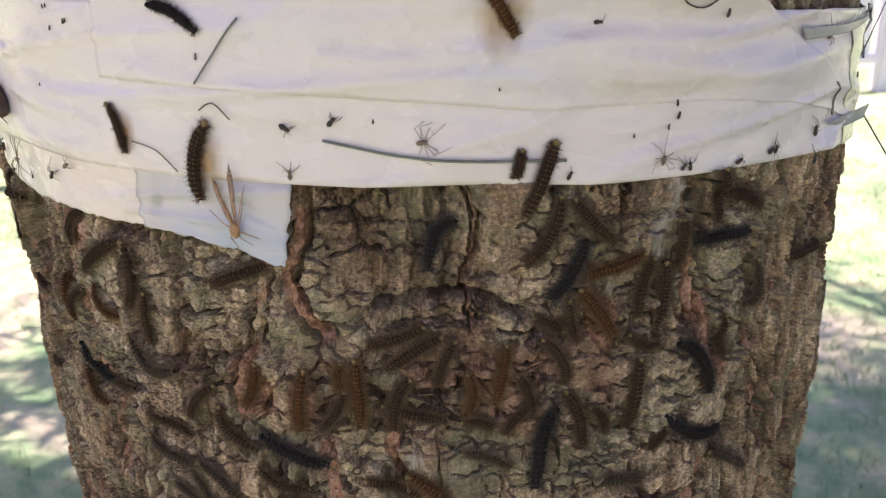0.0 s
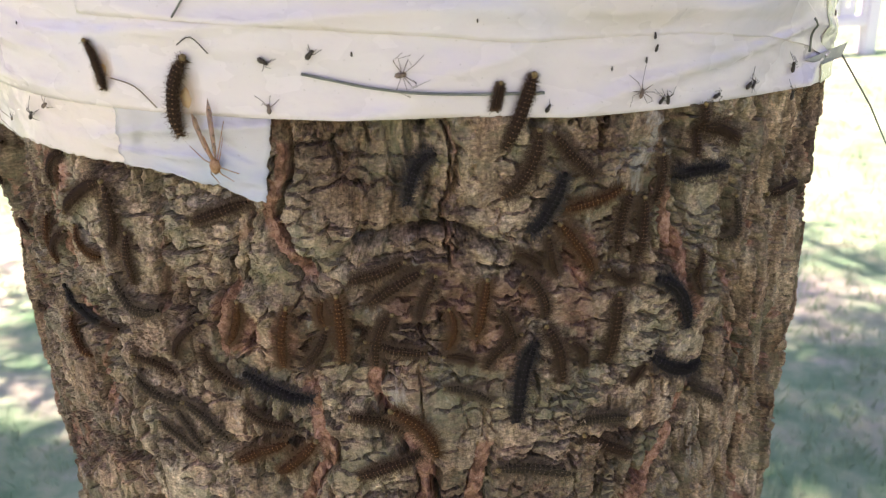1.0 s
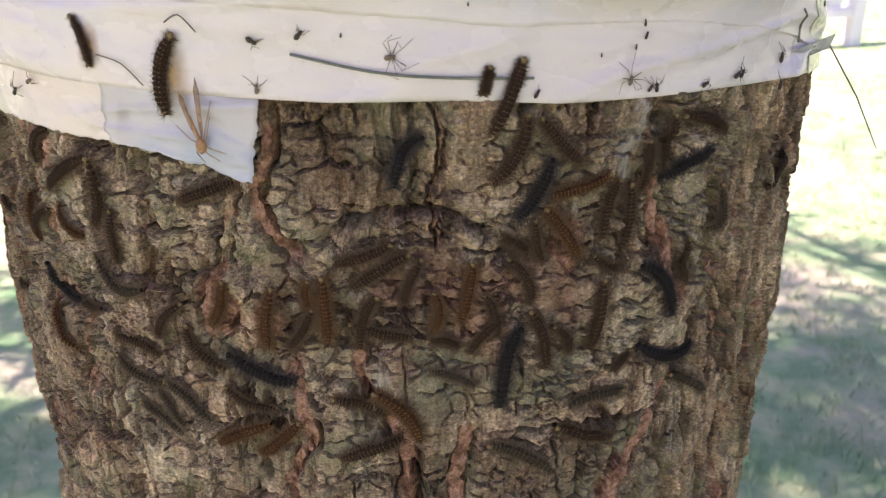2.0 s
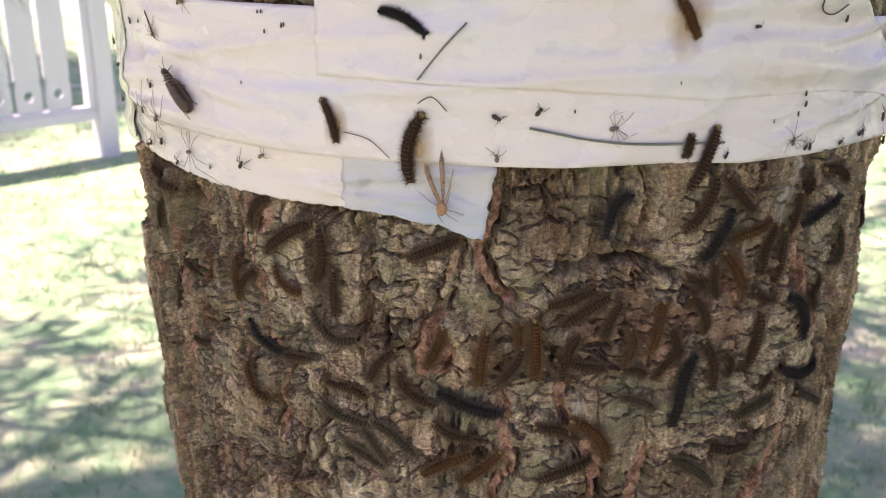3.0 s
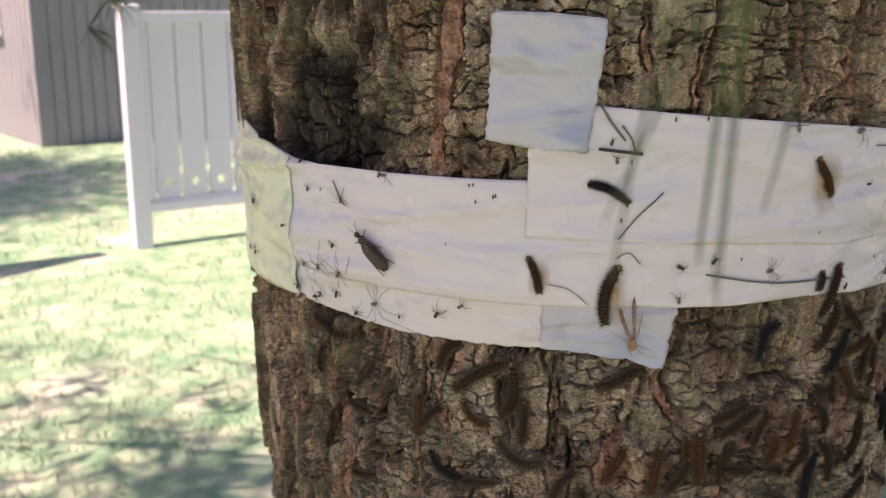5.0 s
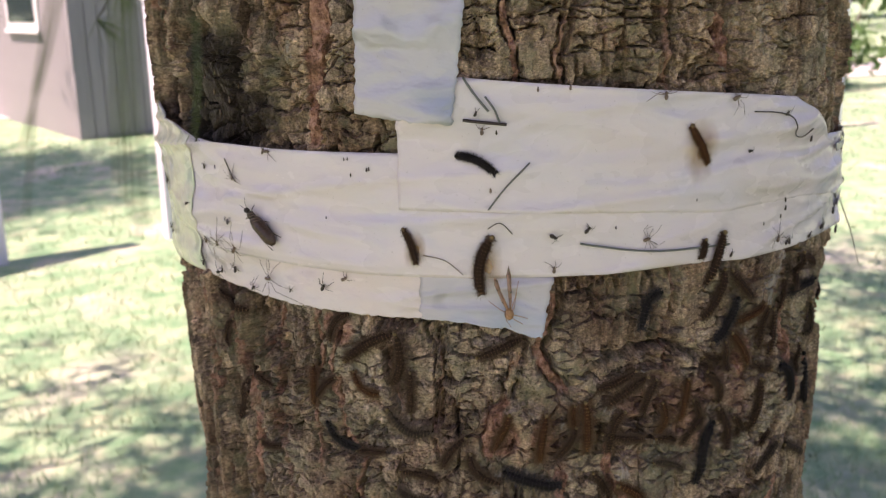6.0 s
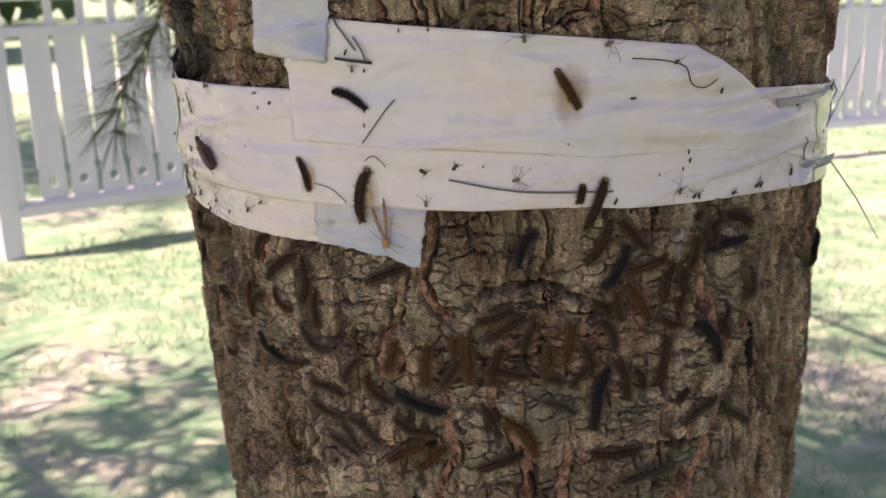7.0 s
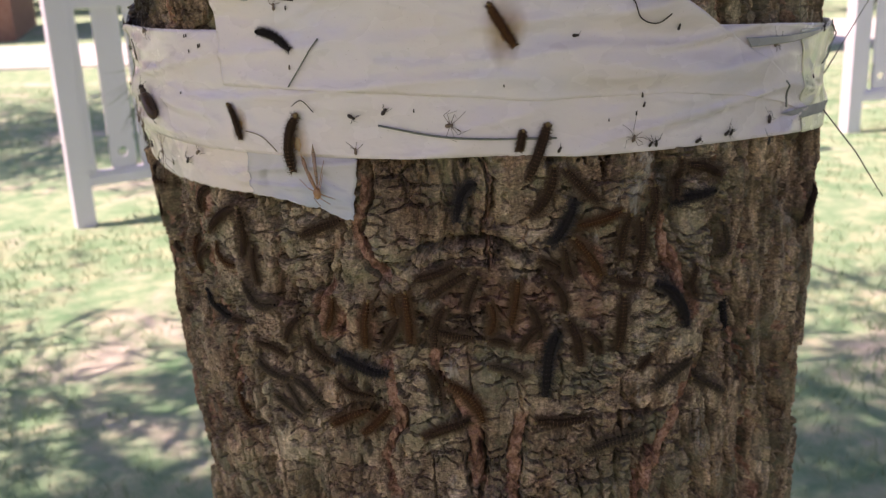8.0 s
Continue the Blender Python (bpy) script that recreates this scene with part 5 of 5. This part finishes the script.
caterpillar(9.7, 1.2546, 9.4, 1.2492, 9.1, 1.2434, 0, tape=True)
caterpillar(-42.1, 1.1925, -41.0, 1.2058, -39.0, 1.2115, 0)
caterpillar(-39.7, 1.1808, -36.1, 1.1944, -32.6, 1.2019, 0)
caterpillar(-32.0, 1.2021, -31.6, 1.1817, -33.1, 1.1676, 0)
caterpillar(-45.4, 1.1725, -45.1, 1.1609, -46.1, 1.1439, 2)
caterpillar(-41.8, 1.1669, -43.5, 1.1604, -44.9, 1.1512, 0)
caterpillar(-38.5, 1.1740, -36.9, 1.1635, -34.9, 1.1608, 2)
caterpillar(-30.3, 1.1767, -30.3, 1.1634, -30.6, 1.1496, 0)
caterpillar(-65.1, 1.1059, -63.3, 1.1219, -59.8, 1.1378, 0)
caterpillar(-59.8, 1.1568, -57.4, 1.1535, -54.2, 1.1492, 0)
caterpillar(-58.2, 1.1012, -55.9, 1.1025, -53.0, 1.1057, 0)
caterpillar(-43.2, 1.1347, -41.5, 1.1220, -39.0, 1.1172, 1)
caterpillar(-64.7, 1.2088, -61.5, 1.2040, -57.9, 1.2005, 0)
caterpillar(-33.7, 1.1500, -31.0, 1.1377, -27.6, 1.1381, 3)
caterpillar(-23.0, 1.3137, -20.8, 1.3115, -18.4, 1.3035, 1, tape=True)
caterpillar(6.3, 1.3252, 7.6, 1.3138, 9.1, 1.3024, 2, tape=True)
caterpillar(-30.1, 1.2696, -29.1, 1.2592, -28.6, 1.2488, 0, tape=True)
caterpillar(-33.2, 1.0938, -30.6, 1.0875, -26.7, 1.0840, 3)
caterpillar(-62.0, 1.1900, -63.5, 1.1800, -63.0, 1.1700, 0)
caterpillar(-60.0, 1.1480, -62.5, 1.1370, -63.0, 1.1250, 0)
edger = caterpillar(49.0, 1.1727, 54.5, 1.1700, 61.0, 1.1670, 0)
caterpillar(34.0, 1.1600, 33.4, 1.1480, 34.5, 1.1370, 0)
caterpillar(-4.0, 1.1330, -1.0, 1.1290, 2.0, 1.1270, 0)
caterpillar(9.5, 1.1480, 10.6, 1.1380, 10.9, 1.1250, 0)
caterpillar(4.5, 1.1500, 4.9, 1.1400, 4.2, 1.1290, 2)

insect(-81.9, 1.2747, 0.0016, 20, legs=8, reach=5)
insect(-83.2, 1.2352, 0.0017, 60, legs=6, reach=2)
insect(-86.7, 1.2350, 0.0012, 10, legs=4, reach=2)
insect(-69.4, 1.2679, 0.0016, 70, legs=2, reach=1.5)
insect(-65.0, 1.3134, 0.0016, 30, legs=6, reach=2)
insect(-61.1, 1.2972, 0.0008, 0)
insect(-57.1, 1.2922, 0.0013, 0, legs=8, reach=4, tan=True)
insect(-49.8, 1.3117, 0.0016, 90, legs=4, reach=3, tan=True)
insect(-58.7, 1.2623, 0.0013, 10, legs=6, reach=3)
insect(-65.1, 1.2448, 0.0013, 15, legs=8, reach=6, tan=True)
insect(-61.4, 1.2461, 0.0014, -20, legs=8, reach=6, tan=True)
insect(-57.4, 1.2444, 0.0019, 40, legs=8, reach=6, tan=True)
insect(-67.6, 1.2264, 0.0014, 0, legs=6, reach=3)
insect(-63.4, 1.2234, 0.0017, 80, legs=6, reach=2)
insect(-62.4, 1.2252, 0.0013, 20, legs=4, reach=2)
insect(-59.0, 1.2288, 0.0017, 10, legs=6, reach=2.4)
insect(-55.3, 1.2193, 0.0014, 50, legs=6, reach=3)
insect(-51.9, 1.2284, 0.0017, 80, legs=8, reach=9, tan=True)
insect(-42.2, 1.2286, 0.0017, 30, legs=6, reach=2.6)
insect(-38.8, 1.2359, 0.0016, 60, legs=4, reach=3, tan=True)
insect(-37.7, 1.3101, 0.0007, 0)
insect(-36.8, 1.3010, 0.0008, 0)
insect(-34.6, 1.3044, 0.0009, 0)
insect(-40.8, 1.2739, 0.0006, 0)
insect(-47.9, 1.2228, 0.0009, 20, legs=2, reach=3)
insect(-54.1, 1.2080, 0.0008, 0)
insect(-11.4, 1.2650, 0.0018, 120, legs=4, reach=1.6)
insect(-7.1, 1.2681, 0.0017, 40, legs=4, reach=1.6)
insect(0.8, 1.2597, 0.0017, 80, legs=8, reach=6, tan=True)
insect(-11.3, 1.2449, 0.0015, 0, legs=4, reach=3, tan=True)
insect(14.1, 1.2431, 0.0014, 30, legs=2, reach=2)
insect(16.4, 1.3065, 0.0014, 90, legs=2, reach=1.5)
insect(22.0, 1.3273, 0.0014, 60, legs=4, reach=2)
insect(29.9, 1.3073, 0.0014, 20)
insect(7.6, 1.2812, 0.0006, 0)
insect(2.2, 1.3441, 0.0018, 0, legs=6, reach=4, tan=True)
insect(12.9, 1.3397, 0.0021, 70, legs=8, reach=4, tan=True)
insect(-9.6, 1.3507, 0.0011, 0, tan=True)
insect(-13.4, 1.3501, 0.001, 0, tan=True)
insect(25.1, 1.2705, 0.0011, 0)
insect(25.4, 1.2649, 0.0012, 20)
insect(24.3, 1.2602, 0.0009, 0)
insect(23.8, 1.2458, 0.0016, 20, legs=8, reach=5, tan=True)
insect(26.3, 1.2413, 0.0014, 40, legs=4, reach=2)
insect(38.7, 1.2409, 0.0017, 60, legs=6, reach=2)
insect(46.9, 1.2308, 0.0018, 20, legs=6, reach=2)
insect(-20.7, 1.3375, 0.0012, 20, legs=2, reach=2)
insect(-20.0, 1.3276, 0.0015, 0, legs=4, reach=2, tan=True)
insect(-18.3, 1.3269, 0.0009, 0)
insect(-19.1, 1.2934, 0.001, 0, tan=True)
insect(-3.4, 1.2684, 0.0007, 0)
insect(20.6, 1.2578, 0.0007, 0)
insect(-34.3, 1.3049, 0.0008, 0)
insect(-37.2, 1.3105, 0.0007, 0)
insect(-50.5, 1.3116, 0.0014, 20, legs=4, reach=3, tan=True)
insect(-63.9, 1.2960, 0.0012, 0, legs=4, reach=2)
insect(65.1, 1.2938, 0.0018, 30, legs=6, reach=2.5)
insect(48.6, 1.2906, 0.0018, 60, legs=8, reach=3.5, tan=True)
insect(61.1, 1.2639, 0.0011, 0)
insect(39.6, 1.2410, 0.0015, 30, legs=4, reach=2)
insect(48.0, 1.2437, 0.0019, 10, legs=6, reach=2)
insect(33.7, 1.2393, 0.0017, 70, legs=4, reach=2)
insect(27.1, 1.2412, 0.0015, 0, legs=4, reach=3)

strand([(-8.0, 1.2601), (-4.8, 1.2571), (-1.3, 1.2541), (4.6, 1.2515), (10.9, 1.2503), (13.8, 1.2498)], 0.0007, "pine_needle", "long dark pine needle stuck across the tape", DRY, "pine needle")
strand([(-22.1, 1.3575), (-20.8, 1.3481), (-19.2, 1.3387)], 0.0007, "pine_needle", "thin dry grey-green pine needle stuck on the tape", DRY, "pine needle")
strand([(-19.6, 1.3468), (-18.5, 1.3396), (-17.9, 1.3317)], 0.0006, "pine_needle", "thin dry grey-green pine needle stuck on the tape", DRY, "pine needle")
strand([(-22.2, 1.334), (-20.0, 1.3327), (-17.1, 1.3313)], 0.0009, "pine_needle", "short black needle stuck on the tape", BUG, "pine needle")
strand([(-19.4, 1.2824), (-17.1, 1.296), (-14.4, 1.3097)], 0.0005, "pine_needle", "thin dry grey-green pine needle stuck on the tape", DRY, "pine needle")
strand([(15.9, 1.3306), (20.0, 1.3287), (23.0, 1.3246), (23.5, 1.3177), (24.9, 1.3121), (26.8, 1.3105), (28.2, 1.3153)], 0.0004, "hair", "thin curled dark hair stuck on the tape", BUG, "hair")
strand([(-19.5, 1.2708), (-18.0, 1.2743), (-16.5, 1.2676)], 0.0003, "hair", "thin curled dark hair stuck on the tape", BUG, "hair")
strand([(-27.7, 1.2542), (-24.9, 1.2513), (-22.7, 1.2428)], 0.0003, "hair", "thin curled dark hair stuck on the tape", BUG_TAN, "hair")
strand([(-58.3, 1.3042), (-57.3, 1.2956), (-56.2, 1.2898)], 0.0004, "hair", "thin straight dark hair stuck on the tape", BUG, "hair")
strand([(74.5, 1.2959), (74.9, 1.276), (65.9, 1.27)], 0.0006, "pine_needle", "thin dry grey-green pine needle stuck on the tape", DRY, "pine needle")
strand([(50.7, 1.2669), (52.1, 1.2581), (52.5, 1.2487)], 0.0007, "pine_needle", "thin dry grey-green pine needle stuck on the tape", DRY, "pine needle")


# ---------- keyed things ----------
def crawl(ob, stations):
    """Carry a caterpillar over the bark: seconds, degrees round the trunk, height, turn to its left."""
    walk(ob, [(t, Matrix.Translation(on_trunk(th, z, max(bark_height(th, z), -0.006))) @ Matrix.Rotation(radians(th), 4, "Z") @ Matrix.Rotation(radians(-turn), 4, "Y"))
              for t, th, z, turn in stations])


def motions():
    crawl(turner, [(0, 31.1, 1.0964, -13), (1.0, 31.7, 1.0950, -13), (2.5, 33.5, 1.0941, 0), (4.2, 34.2, 1.0965, -5), (5.3, 37.0, 1.1170, -58), (6.5, 39.4, 1.1205, -78), (8.0, 40.8, 1.1225, -80)])
    crawl(climber, [(0, 21.3, 1.0810, -15), (1.0, 21.9, 1.0778, -15), (2.5, 24.1, 1.0849, 0), (4.2, 25.0, 1.0858, 4), (5.5, 26.8, 1.0835, 15), (6.5, 28.6, 1.0843, 17), (7.0, 29.8, 1.0858, 17), (8.0, 31.0, 1.0880, 20)])
    crawl(shifter, [(0, 32.3, 1.2040, -26), (1.0, 32.3, 1.2040, -26), (2.5, 32.2, 1.2003, 0), (4.2, 32.3, 1.2010, -3), (5.3, 32.5, 1.2040, -18), (8.0, 32.7, 1.2055, -20)])
    crawl(sinker, [(0, 31.3, 1.2250, 8), (1.0, 31.4, 1.2246, 8), (2.5, 29.7, 1.2093, 0), (4.2, 29.8, 1.2110, 0), (5.3, 30.4, 1.2170, 5), (8.0, 30.5, 1.2187, 5)])
    crawl(roamer, [(0, -43.8, 1.1065, 12), (1.0, -44.1, 1.1010, 8), (2.5, -43.9, 1.0938, 0), (4.2, -44.6, 1.0915, 0), (5.3, -42.5, 1.0790, -3), (7.0, -39.3, 1.0545, -5), (8.0, -39.0, 1.0520, -5)])
    crawl(strayer, [(0, 22.5, 1.0605, -16), (1.0, 22.4, 1.0607, -16), (2.5, 20.7, 1.0610, 0), (4.2, 18.5, 1.0620, 6), (5.3, 16.6, 1.0635, 11), (7.0, 14.2, 1.0652, 14), (8.0, 13.3, 1.0660, 14)])
    crawl(slider, [(0, 12.9, 1.0573, 24), (1.0, 13.0, 1.0571, 24), (2.5, 14.2, 1.0558, 0), (4.2, 15.4, 1.0525, 9), (5.3, 17.0, 1.0495, 22), (7.0, 19.3, 1.0455, 45), (8.0, 20.5, 1.0468, 48)])
    crawl(curler, [(0, -3.4, 1.0893, 0), (4.2, -3.4, 1.0895, -4), (5.3, -3.6, 1.0930, -30), (7.0, -3.7, 1.0955, -48), (8.0, -3.7, 1.0955, -50)])
    crawl(edger, [(0, 54.5, 1.1700, 0), (1.0, 55.5, 1.1695, 0), (2.5, 63.0, 1.1650, 25), (8.0, 68.0, 1.1660, 30)])


motions()
